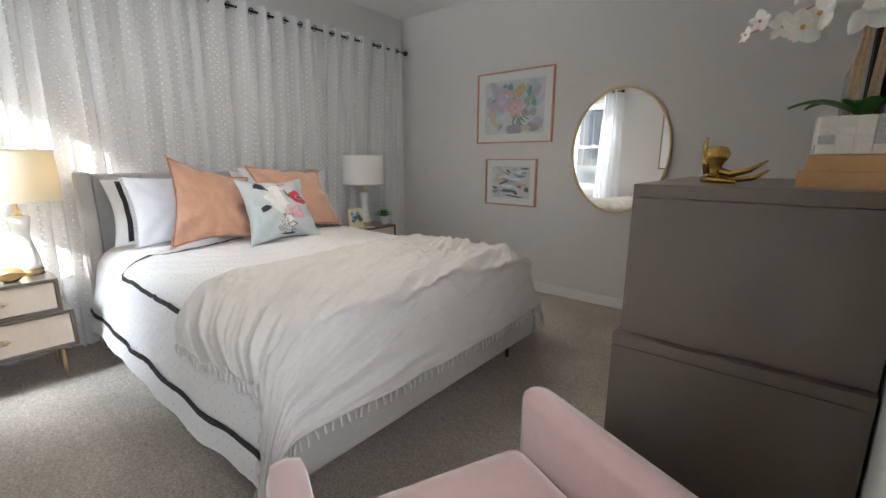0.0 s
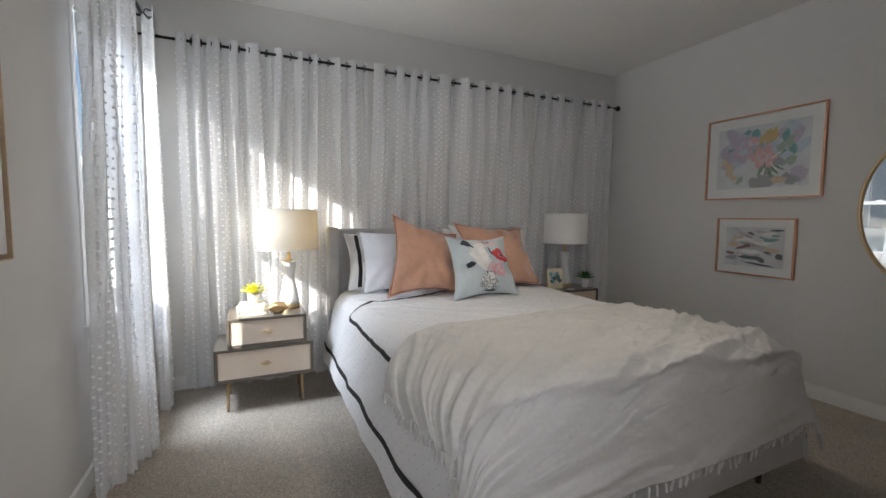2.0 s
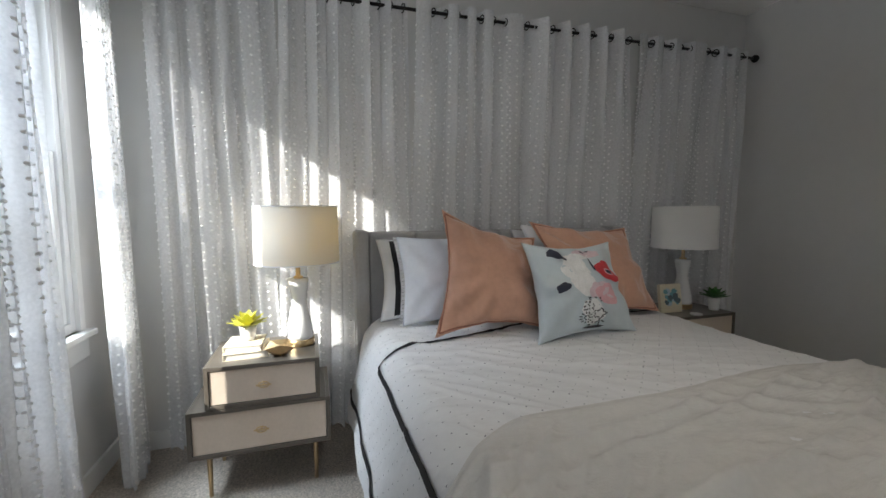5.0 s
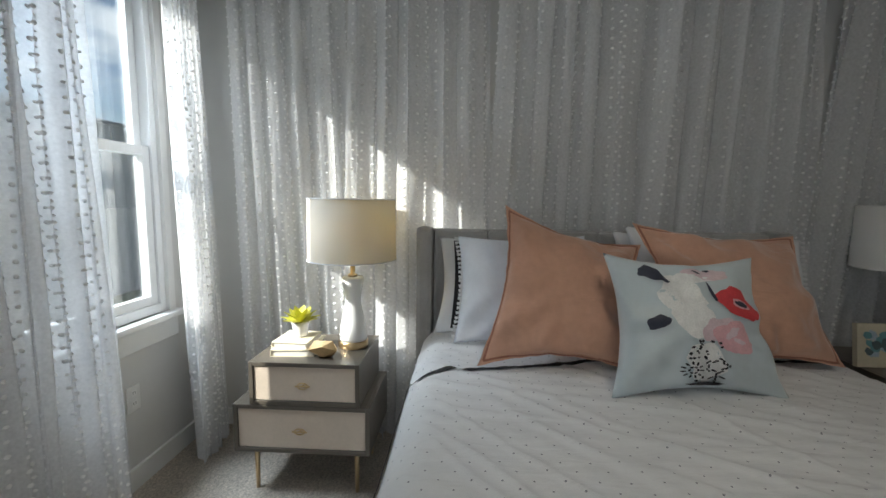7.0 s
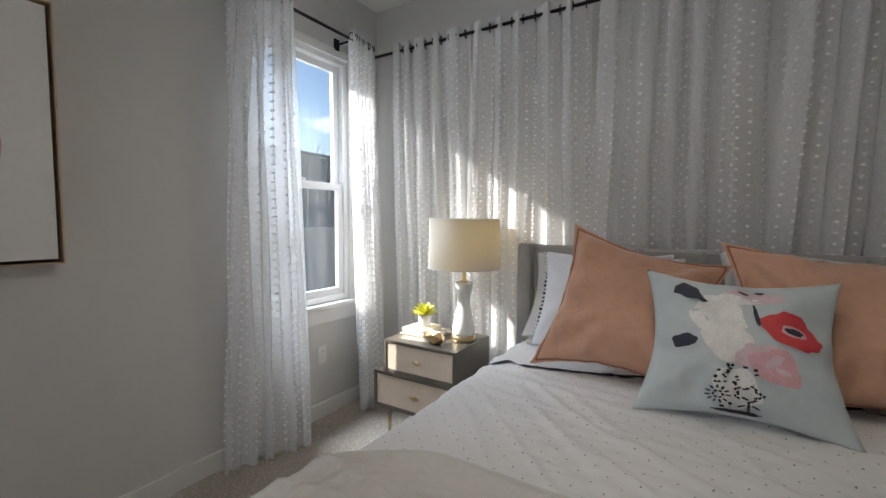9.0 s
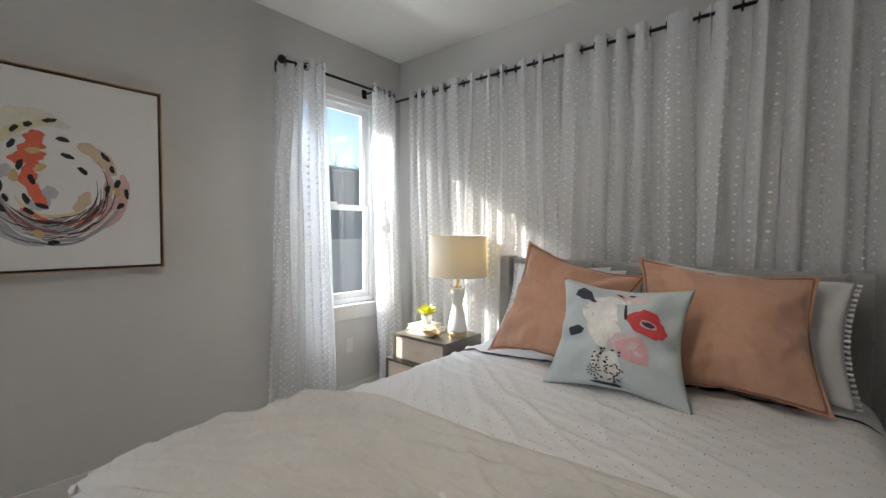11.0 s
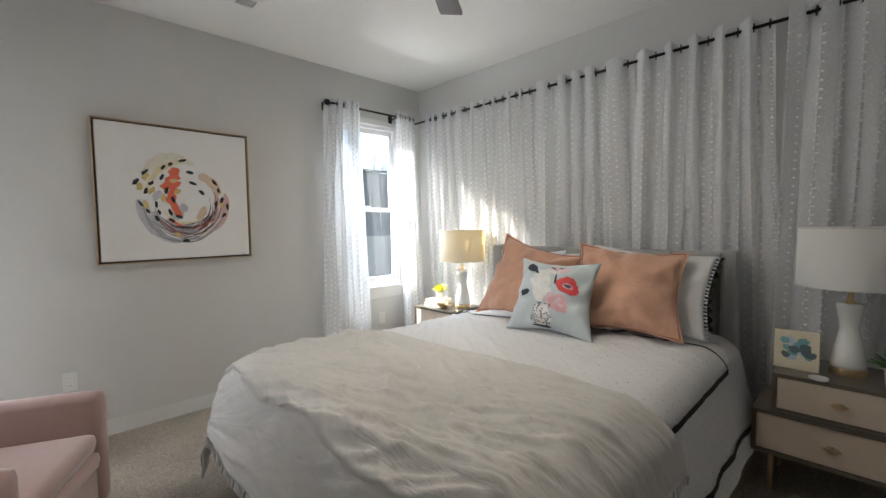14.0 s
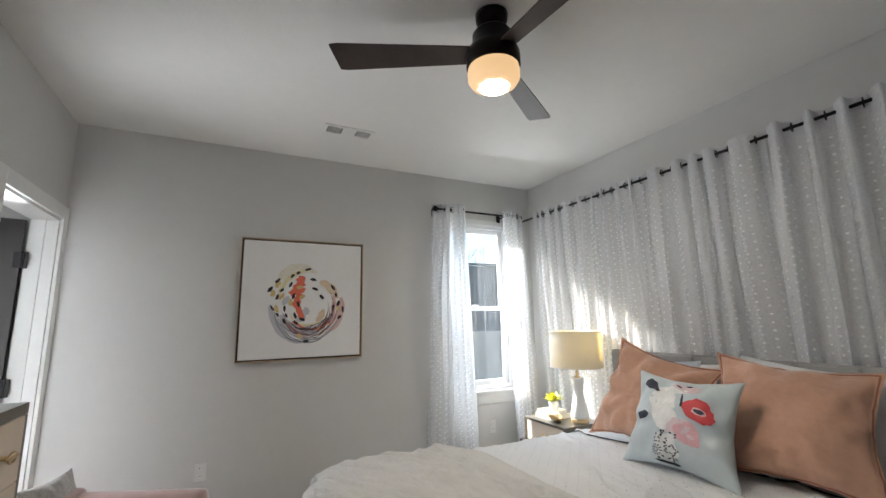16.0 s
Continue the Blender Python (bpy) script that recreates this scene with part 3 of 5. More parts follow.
def drape(xa, ya, lift, seed, rough, fold=creases):
    """The place of a cloth point whose flat place is (xa, ya), hung over the bed."""
    dv = max(EY0 + RB - ya, ya - (EY1 - RB), 0)
    side = -1 if ya < (EY0 + EY1) / 2 else 1
    du = max(xa - (EXF - RB + 0.06), 0)
    ox, zx = over(du)
    oy, zy = over(dv)
    down = math.sqrt(zx * zx + zy * zy)
    corner = min(zx, zy)
    x = min(xa, EXF - RB + 0.06) + ox + 0.05 * corner
    y = (EY0 + RB if side < 0 else EY1 - RB) + side * (oy + 0.03 * corner) if dv > 0 else ya
    hang = smoothstep(0.05, 0.35, down)
    # soft rise to the middle, long creases and small puckers
    z = TOP - down + 0.022 * math.sin(math.pi * min(1, max(0, (ya - EY0) / (EY1 - EY0)))) * (1 - hang)
    w = 0.010 * n3(xa * 1.7 + seed, ya * 1.7, seed) + rough * fold(xa, ya, seed)
    z += (lift + w) * (1 - 0.8 * hang)
    # the corner at the foot is worn round
    soft = smoothstep(-0.30, 0.08, xa - (EXF - RB + 0.06)) * smoothstep(-0.30, 0.08, max(EY0 + RB - ya, ya - (EY1 - RB)))
    x -= 0.035 * soft
    y -= side * 0.03 * soft
    z -= 0.018 * soft * (1 - hang)
    wave = hang * (0.004 * math.sin((xa if dv >= du else ya) * 17 + seed + 2.0 * n3(xa * 2, ya * 2, seed)) + 0.010 * n3(xa * 5, ya * 5, seed))
    out = lift * 1.6 * smoothstep(0, 0.12, down) + wave + 0.45 * hang * rough * (creases(ya * 0.8, xa, seed) if fold is creases else fold(xa, ya, seed))
    if dv > 0:
        y += side * out * (zy / (down + 1e-6))
    if du > 0:
        x += out * (zx / (down + 1e-6))
    return Vector((x, y, max(z, 0.012)))


def dotted_cotton():
    m = LINEN.copy()
    m.name = "dotted_white_cotton"
    n, l = m.node_tree.nodes, m.node_tree.links
    uvn = n.new("ShaderNodeUVMap")
    v = n.new("ShaderNodeTexVoronoi")
    v.inputs["Scale"].default_value, v.inputs["Randomness"].default_value = 1.0, 0.12
    v.voronoi_dimensions = "2D"
    rot = n.new("ShaderNodeMapping")
    rot.inputs["Rotation"].default_value = (0, 0, radians(45))
    rot.inputs["Scale"].default_value = (21, 21, 21)
    l.new(uvn.outputs["UV"], rot.inputs["Vector"])
    l.new(rot.outputs["Vector"], v.inputs["Vector"])
    less = n.new("ShaderNodeMath")
    less.operation = "LESS_THAN"
    less.inputs[1].default_value = 0.052
    l.new(v.outputs["Distance"], less.inputs[0])
    mix = n.new("ShaderNodeMix")
    mix.data_type = "RGBA"
    p = n["Principled BSDF"]
    old = p.inputs["Base Color"].links[0].from_socket
    l.new(less.outputs[0], mix.inputs["Factor"])
    l.new(old, mix.inputs["A"])
    mix.inputs["B"].default_value = (0.30, 0.30, 0.33, 1)
    l.new(mix.outputs["Result"], p.inputs["Base Color"])
    return m


def crumple(m, strength, distance):
    """Fine stretched wrinkles on top of the weave."""
    n, l = m.node_tree.nodes, m.node_tree.links
    old = n["Bump"]
    pos = n["Texture Coordinate"]
    mp = n.new("ShaderNodeMapping")
    mp.inputs["Rotation"].default_value = (0, 0, radians(28))
    mp.inputs["Scale"].default_value = (22, 5, 14)
    tex = n.new("ShaderNodeTexNoise")
    tex.inputs["Scale"].default_value, tex.inputs["Detail"].default_value, tex.inputs["Distortion"].default_value = 1.0, 4, 0.6
    b = n.new("ShaderNodeBump")
    b.inputs["Strength"].default_value, b.inputs["Distance"].default_value = strength, distance
    l.new(pos.outputs["Object"], mp.inputs["Vector"])
    l.new(mp.outputs["Vector"], tex.inputs["Vector"])
    l.new(tex.outputs["Fac"], b.inputs["Height"])
    l.new(b.outputs["Normal"], old.inputs["Normal"])


DOTTED = dotted_cotton()
crumple(DOTTED, 0.35, 0.014)
crumple(THROW, 0.60, 0.018)
crumple(BLUSH, 0.35, 0.02)
DX0, DX1, DY_0, DY_1 = -2.97, -0.60, 0.46, 3.04
duvet = empty("duvet", pose(0, 0, 0), "white dotted cotton duvet with black ribbon stripes", "duvet")
bm = bmesh.new()
add_grid(bm, lambda u, v: drape(DX0 + (DX1 - DX0) * u, DY_0 + (DY_1 - DY_0) * v, 0.012, 5.0, 0.60), 200, 210, lambda u, v: ((DX1 - DX0) * u, (DY_1 - DY_0) * v))
part("cover", bm, DOTTED, duvet, "", True)


def ribbon(xa0, ya0, xa1, ya1, w, n=110):
    way = Vector((xa1 - xa0, ya1 - ya0)).normalized()
    off = Vector((-way.y, way.x)) * w / 2

    def f(u, v):
        c = Vector((xa0 + (xa1 - xa0) * u, ya0 + (ya1 - ya0) * u)) + off * (2 * v - 1)
        p = drape(c.x, c.y, 0.012, 5.0, 0.60)
        dv, du = max(EY0 + RB - c.y, c.y - (EY1 - RB), 0), max(c.x - (EXF - RB + 0.06), 0)
        side = -1 if c.y < 1.7 else 1
        return p + Vector((0.005 * min(1, du * 8), side * 0.005 * min(1, dv * 8), 0.004))

    bm = bmesh.new()
    add_grid(bm, f, n, 3)
    return part("ribbon_stripe", bm, BLACK_CLOTH, duvet, "black ribbon stripe", True)


for s in (0, 1):
    oy = (lambda d: DY_0 + d) if s == 0 else (lambda d: DY_1 - d)
    ribbon(DX0, oy(0.10), DX1 - 0.03, oy(0.10), 0.026)
    ribbon((-2.42, -2.64)[s], oy(0.40), -0.95, oy(0.40), 0.022)
ribbon(DX1 - 0.05, DY_0 + 0.02, DX1 - 0.05, EY0 + 0.02, 0.030, 40)
ribbon(DX1 - 0.05, EY1 - 0.02, DX1 - 0.05, DY_1 - 0.02, 0.030, 40)
ribbon(-2.42, DY_0 + 0.40, -2.64, DY_1 - 0.40, 0.022)

throw = empty("throw_blanket", pose(0, 0, 0), "rumpled cream throw blanket with tasselled hem over the bed foot", "blanket")
TX0, TX1, TY0, TY1 = -1.70, -0.56, 0.77, 2.74


def throw_at(u, v):
    # the hem hangs lowest at the two corners of the foot; the head edge slants away from the south side
    south = TY0 - 0.32 * smoothstep(0.74, 1.0, u)
    north = TY1 + 0.12 * smoothstep(0.80, 1.0, u)
    ya = south + (north - south) * v
    head = TX0 + 0.26 * (1 - smoothstep(0.70, 1.20, ya)) - 0.05 * smoothstep(1.4, 2.4, ya) + 0.04 * n3(ya * 1.5, 3.0, 1.0)
    xa = head + (TX1 - head) * u
    p = drape(xa, ya, 0.040, 11.0, 0.25 + 1.25 * smoothstep(0.0, 0.14, u), fan_folds)
    # the upper layer is folded back on itself along the foot, and ends in a soft roll
    d = xa - (EXF - RB + 0.06) + 0.03 * n3(ya * 1.6, 8.0, 2.0) + 0.010 * n3(ya * 6, 1.0, 4.0)
    roll = smoothstep(-0.34, -0.02, d) * (1 - smoothstep(0.085, 0.118, d))
    # the doubled head edge stands a little proud
    edge = 1 - smoothstep(0.0, 0.05, u)
    return p + Vector((0.042 * roll, 0, 0.020 * roll - 0.022 * edge))


bm = bmesh.new()
add_grid(bm, throw_at, 170, 280)
part("cloth", bm, THROW, throw, "", True)


def tassels(edge, count, seed):
    rng = random.Random(seed)
    bm = bmesh.new()
    for i in range(count):
        u, v = edge((i + 0.5) / count)
        p = throw_at(u, v)
        ln = rng.uniform(0.026, 0.042)
        sway = Vector((rng.uniform(-0.008, 0.008), rng.uniform(-0.008, 0.008), 0))
        out = Vector((0.006 if u > 0.9 else 0, -0.006 if v < 0.1 else (0.006 if v > 0.9 else 0), 0))
        add_tube(bm, [p + out, p + out + sway * 0.5 + Vector((0, 0, -ln * 0.35)), p + out + sway + Vector((0, 0, -ln))], [0.003, 0.005, 0.004], 5)
    t = part("tassels", bm, THROW, throw, "short cream cotton tassels")
    t["kind"] = "stuff"


tassels(lambda s: (s, 0.0), 46, 1)
tassels(lambda s: (1.0, s), 70, 2)
tassels(lambda s: (s, 1.0), 46, 3)


# ---- pillows ----
def pillow_surface(bl, br, tr, tl, thick, seed, pinch=0.05, wrinkle=1.0, flange=0.0):
    bl, br, tr, tl = (Vector(p) for p in (bl, br, tr, tl))
    nrm = ((br - bl).cross(tl - bl)).normalized()
    ex, ey = (br - bl), (tl - bl)

    def f(u, v, face):
        p = bl.lerp(br, u).lerp(tl.lerp(tr, u), v)
        a, b = math.sin(math.pi * u), math.sin(math.pi * v)
        p = p + ex * (0.5 - u) * pinch * b * (abs(u - 0.5) * 2) ** 3 * 2 + ey * (0.5 - v) * pinch * a * (abs(v - 0.5) * 2) ** 3 * 2
        ui, vi = (min(1, max(0, (w - flange) / (1 - 2 * flange))) for w in (u, v))
        bulge = (max(math.sin(math.pi * ui), 0) ** 0.55) * (max(math.sin(math.pi * vi), 0) ** 0.55)
        rim_w = 1 - min(1, 12 * min(u, v, 1 - u, 1 - v))
        if flange:
            p = p + nrm * 0.010 * rim_w * n3(u * 9 + seed, v * 9, seed) + (ex * (0.5 - u) + ey * (0.5 - v)) * 0.018 * rim_w * n3(u * 13, v * 13, seed + 4)
        rad = Vector((u - 0.5, v - 0.5))
        ang = math.atan2(rad.y, rad.x)
        fold = 0.010 * wrinkle * math.sin(ang * 9 + seed + 3 * n3(u * 2, v * 2, seed)) * smoothstep(0.12, 0.5, rad.length) * bulge ** 0.5
        fold += 0.012 * wrinkle * n3(u * 3.5 + seed, v * 3.5, seed) * bulge + 0.004 * wrinkle * n3(u * 11 + seed, v * 9, seed)
        return p + nrm * face * (thick / 2 * bulge + fold * (1 if face > 0 else 0.4) * min(1, bulge * 4))

    return f, nrm


def pillow(bl, br, tr, tl, thick, material, seed, label, group, pinch=0.05, wrinkle=1.0, flange=0.0):
    thing = empty("pillow", Matrix.Identity(4), label, "pillow", group)
    f, nrm = pillow_surface(bl, br, tr, tl, thick, seed, pinch, wrinkle, flange)
    bm = bmesh.new()
    n = 44
    front = add_grid(bm, lambda u, v: f(u, v, 1), n, n)
    back = add_grid(bm, lambda u, v: f(u, v, -1), n, n)
    bmesh.ops.remove_doubles(bm, verts=bm.verts, dist=0.0006)
    part("cover", bm, material, thing, "", True)
    return thing, f, nrm


def rim(f, n=40, inset=0.0):
    path = [(i / n, 0) for i in range(n)] + [(1, i / n) for i in range(n)] + [(1 - i / n, 1) for i in range(n)] + [(0, 1 - i / n) for i in range(n + 1)]
    return [f(inset + (1 - 2 * inset) * u, inset + (1 - 2 * inset) * v, 1) for u, v in path]


def edge_tassels(thing, f, u, material, count, seed, way):
    rng = random.Random(seed)
    bm = bmesh.new()
    for i in range(count):
        p = f(u, (i + 0.5) / count, 1)
        add_tube(bm, [p, p + Vector(way) * 0.016 + Vector((rng.uniform(-0.004, 0.004), 0, rng.uniform(-0.006, 0.002)))], [0.0035, 0.008], 5)
    t = part("edge_tassels", bm, material, thing, "small cotton tassels along the edge")
    t["kind"] = "stuff"


SH = "pillows on the bed"
th, f, nrm = pillow((-2.80, 0.95, 0.71), (-2.80, 1.66, 0.71), (-2.985, 1.64, 1.12), (-2.985, 0.96, 1.12), 0.15, LINEN, 1.0, "white cotton sham with a black ribbon border", SH)
for a in (0.10,):
    bm = bmesh.new()
    add_grid(bm, lambda s, w: f(a + 0.045 * w, 0.04 + 0.92 * s, 1) + nrm * 0.003, 30, 2)
    part("ribbon_border", bm, BLACK_CLOTH, th, "black ribbon border", True)
th, f, nrm = pillow((-2.68, 1.04, 0.71), (-2.68, 1.62, 0.71), (-2.86, 1.60, 1.145), (-2.87, 1.05, 1.135), 0.17, COOL, 2.0, "pale bluish white pillow with tasselled edges", SH)
edge_tassels(th, f, 0.0, LINEN, 24, 5, (0, -1, 0))
th, f, nrm = pillow((-2.84, 1.75, 0.71), (-2.84, 2.46, 0.71), (-2.985, 2.48, 1.13), (-2.985, 1.76, 1.16), 0.14, LINEN, 3.0, "white cotton sham with a black ruffled border", SH)
bm = bmesh.new()
add_grid(bm, lambda s, w: f(0.955 + 0.045 * w, 0.04 + 0.94 * s, 1) + nrm * (0.004 + 0.008 * math.sin(40 * s) * w) + Vector((0, 0.03 * w + 0.008 * math.sin(52 * s) * w, 0)), 60, 3)
part("ruffle", bm, BLACK_CLOTH, th, "black ruffled ribbon edge", True)
th, f, nrm = pillow((-2.66, 1.80, 0.71), (-2.66, 2.50, 0.71), (-2.86, 2.50, 1.14), (-2.90, 1.78, 1.19), 0.17, LINEN, 4.0, "white cotton pillow with tasselled edges", SH)
edge_tassels(th, f, 1.0, LINEN, 24, 6, (0, 1, 0))
th, f, nrm = pillow((-2.43, 1.13, 0.715), (-2.40, 1.69, 0.71), (-2.76, 1.80, 1.12), (-2.66, 1.235, 1.275), 0.20, BLUSH, 7.0, "large terracotta velvet cushion with dark piping", SH, 0.085, 2.4, 0.028)
part("piping", tube(rim(f, 60, 0.026), 0.0046, 6), BLUSH_EDGE, th, "dark terracotta flange piping", True)
th, f, nrm = pillow((-2.42, 1.83, 0.71), (-2.52, 2.44, 0.715), (-2.76, 2.395, 1.165), (-2.755, 1.755, 1.21), 0.20, BLUSH, 9.0, "large terracotta velvet cushion with dark piping", SH, 0.075, 2.2, 0.028)
part("piping", tube(rim(f, 60, 0.026), 0.0046, 6), BLUSH_EDGE, th, "dark terracotta flange piping", True)
th, f, nrm = pillow((-2.25, 1.53, 0.695), (-2.28, 2.075, 0.695), (-2.46, 2.04, 1.11), (-2.43, 1.54, 1.12), 0.19, SATIN, 12.0, "pale blue satin cushion with painted red and pink flowers", SH, 0.08, 1.5)
FLAT = {k: mat("print_" + k, c, 0.6, vary=0.15, scale=30) for k, c in dict(red=(0.62, 0.06, 0.07), pink=(0.72, 0.42, 0.46), black=(0.02, 0.02, 0.025), white=(0.82, 0.82, 0.81), blush=(0.70, 0.56, 0.60), navy=(0.03, 0.035, 0.06),
        ochre=(0.62, 0.46, 0.20), coral=(0.75, 0.16, 0.09), grey=(0.36, 0.36, 0.40), sand=(0.66, 0.52, 0.38), plum=(0.26, 0.13, 0.13), teal=(0.18, 0.38, 0.42), sage=(0.36, 0.45, 0.36), lilac=(0.52, 0.46, 0.58),
        mist=(0.52, 0.52, 0.56), cream=(0.73, 0.70, 0.60), rose=(0.66, 0.44, 0.42), sky=(0.50, 0.60, 0.68), yellow=(0.72, 0.65, 0.42), deep=(0.10, 0.14, 0.16), green=(0.14, 0.28, 0.14)).items()}


def blot(bm, place, cu, cv, ru, rv, turn, seed, rough=0.38, n=22, rings=3):
    """An uneven painted spot laid on a surface; place(u, v) gives the point."""
    ca, sa = math.cos(turn), math.sin(turn)

    def at(k, r):
        a = 2 * math.pi * k / n
        q = r * (1 + rough * n3(1.7 * math.cos(a) + seed * 3.7, 1.7 * math.sin(a), seed))
        x, y = q * math.cos(a) * ru, q * math.sin(a) * rv
        return place(cu + ca * x - sa * y, cv + sa * x + ca * y)

    mid = bm.verts.new(place(cu, cv))
    prev = None
    for j in range(1, rings + 1):
        ring = [bm.verts.new(at(k, j / rings)) for k in range(n)]
        for k in range(n):
            q = (k + 1) % n
            if prev is None:
                bm.faces.new((mid, ring[k], ring[q]))
            else:
                bm.faces.new((prev[k], ring[k], ring[q], prev[q]))
        prev = ring


def prints(thing, spots, place_at):
    """spots: (colour, layer, [(cu, cv, ru, rv, turn), ...]); a part for each spot, or one where they are many and small."""
    for i, (colour, layer, items) in enumerate(spots):
        bm = bmesh.new()
        for j, (cu, cv, ru, rv, turn) in enumerate(items):
            blot(bm, place_at(layer + 0.06 * j), cu, cv, ru, rv, turn, i * 5.3 + j * 1.7)
            if len(items) < 8:
                part("print_" + colour, bm, FLAT[colour], thing, "painted " + colour + " shape", True)
                bm = bmesh.new()
        if len(items) >= 8:
            part("print_" + colour, bm, FLAT[colour], thing, "painted " + colour + " marks", True)["kind"] = "stuff"
        else:
            bm.free()


rng = random.Random(4)
specks = [(0.385 + 0.19 * rng.random(), 0.25 + 0.13 * rng.random(), rng.uniform(0.006, 0.012), rng.uniform(0.005, 0.009), rng.random() * 3) for _ in range(20)]
# on the painted vase: a sun with rays, a curled flower on a stem, a dark foot
specks += [(0.40 + 0.045 * math.cos(q), 0.175 + 0.05 * math.sin(q), 0.013, 0.0055, q) for q in [0.55 * k for k in range(11)]]
specks += [(0.40 + 0.020 * math.cos(q), 0.175 + 0.022 * math.sin(q), 0.009, 0.006, q + 1.5) for q in [1.05 * k for k in range(6)]]
specks += [(0.53 + (0.052 + 0.012 * math.cos(5 * q)) * math.cos(q), 0.205 + (0.040 + 0.010 * math.cos(5 * q)) * math.sin(q), 0.010, 0.006, q + 1.5) for q in [0.33 * k for k in range(19)]]
specks += [(0.535, 0.145 - 0.02 * k, 0.006, 0.012, 0.2 * k) for k in range(4)] + [(0.505, 0.115, 0.022, 0.006, 0.6), (0.565, 0.12, 0.022, 0.006, -0.6), (0.42, 0.09, 0.012, 0.010, 0), (0.455, 0.12, 0.010, 0.012, 0)]
prints(th, [
    ("white", 1, [(0.40, 0.69, 0.14, 0.13, 0.3), (0.44, 0.52, 0.12, 0.12, 0.1), (0.48, 0.215, 0.105, 0.145, 0.0), (0.50, 0.82, 0.14, 0.05, 0)]),
    ("blush", 2, [(0.62, 0.84, 0.10, 0.05, 0.1), (0.56, 0.45, 0.10, 0.07, 0.4), (0.50, 0.87, 0.06, 0.03, 0)]),
    ("pink", 3, [(0.64, 0.40, 0.10, 0.10, 0.5), (0.70, 0.34, 0.06, 0.05, 0)]),
    ("blush", 3.4, [(0.64, 0.42, 0.05, 0.022, 0.8), (0.68, 0.37, 0.035, 0.014, -0.5)]),
    ("red", 4, [(0.72, 0.62, 0.135, 0.105, -0.35), (0.80, 0.56, 0.07, 0.06, -0.3)]),
    ("pink", 4.5, [(0.735, 0.615, 0.058, 0.034, -0.35)]),
    ("navy", 5, [(0.235, 0.84, 0.085, 0.06, -0.35), (0.30, 0.80, 0.055, 0.022, -0.75), (0.225, 0.485, 0.07, 0.045, 0.2), (0.735, 0.615, 0.042, 0.020, -0.35), (0.60, 0.88, 0.025, 0.012, 0.2), (0.575, 0.69, 0.010, 0.075, 0.15), (0.52, 0.86, 0.03, 0.008, -0.5)]),
    ("black", 5.5, specks + [(0.48, 0.055, 0.11, 0.020, 0.0)]),
], lambda layer: (lambda u, v: f(min(1, max(0, u)), min(1, max(0, v)), 1) + nrm * 0.0012 * layer))


# ---- nightstands and what stands on them ----
def nightstand(x, y0, label):
    """y0: the south face of the lower box."""
    thing = empty("nightstand", pose(x, y0, 0), label, "nightstand", "pair of nightstands")
    D = 0.40

    def tier(name, a, b, z0, z1):
        bm = bmesh.new()
        t = 0.018
        add_box(bm, -D, 0, a, a + t, z0, z1, 0.002)
        add_box(bm, -D, 0, b - t, b, z0, z1, 0.002)
        add_box(bm, -D, 0, a + t, b - t, z1 - t, z1, 0.002)
        add_box(bm, -D, 0, a + t, b - t, z0, z0 + t, 0.002)
        add_box(bm, -D, -D + 0.012, a + t, b - t, z0 + t, z1 - t)
        body = part(name, bm, TAUPE, thing)
        d = part("drawer", box(-0.36, -0.006, a + t + 0.002, b - t - 0.002, z0 + t + 0.002, z1 - t - 0.002, 0.002), DRAWER, thing, "cream drawer front")
        c, z = (a + b) / 2, (z0 + z1) / 2
        bm = tube([(-0.006, c, z), (0.016, c, z)], 0.005, 8)
        add_box(bm, 0.012, 0.018, c - 0.032, c + 0.032, z - 0.003, z + 0.003, 0.001)
        for s, k in ((1, 1), (-1, 1)):
            add_tube(bm, [(0.013, c + 0.022 * math.cos(q), z + s * 0.013 * math.sin(q)) for q in [math.pi * j / 8 for j in range(9)]], 0.003, 5)
        part("handle", bm, GOLD, d, "small brass handle", True)

    tier("lower_box", 0.0, 0.59, 0.205, 0.417)
    tier("upper_box", 0.075, 0.548, 0.419, 0.606)
    for x, y in ((-0.06, 0.07), (-0.06, 0.52), (-D + 0.05, 0.07), (-D + 0.05, 0.52)):
        bm = tube([(x, y, 0.0), (x, y, 0.205)], [0.009, 0.012], 12)
        add_box(bm, x - 0.03, x + 0.03, y - 0.03, y + 0.03, 0.212, 0.2195)
        part("leg", bm, GOLD, thing, "slim brass leg", True)
    return thing


nightstand(-2.668, 0.103, "two-tier taupe nightstand with cream drawers, sunlit")
nightstand(-2.70, 2.69, "two-tier taupe nightstand with cream drawers, in shade")
NT = 0.606


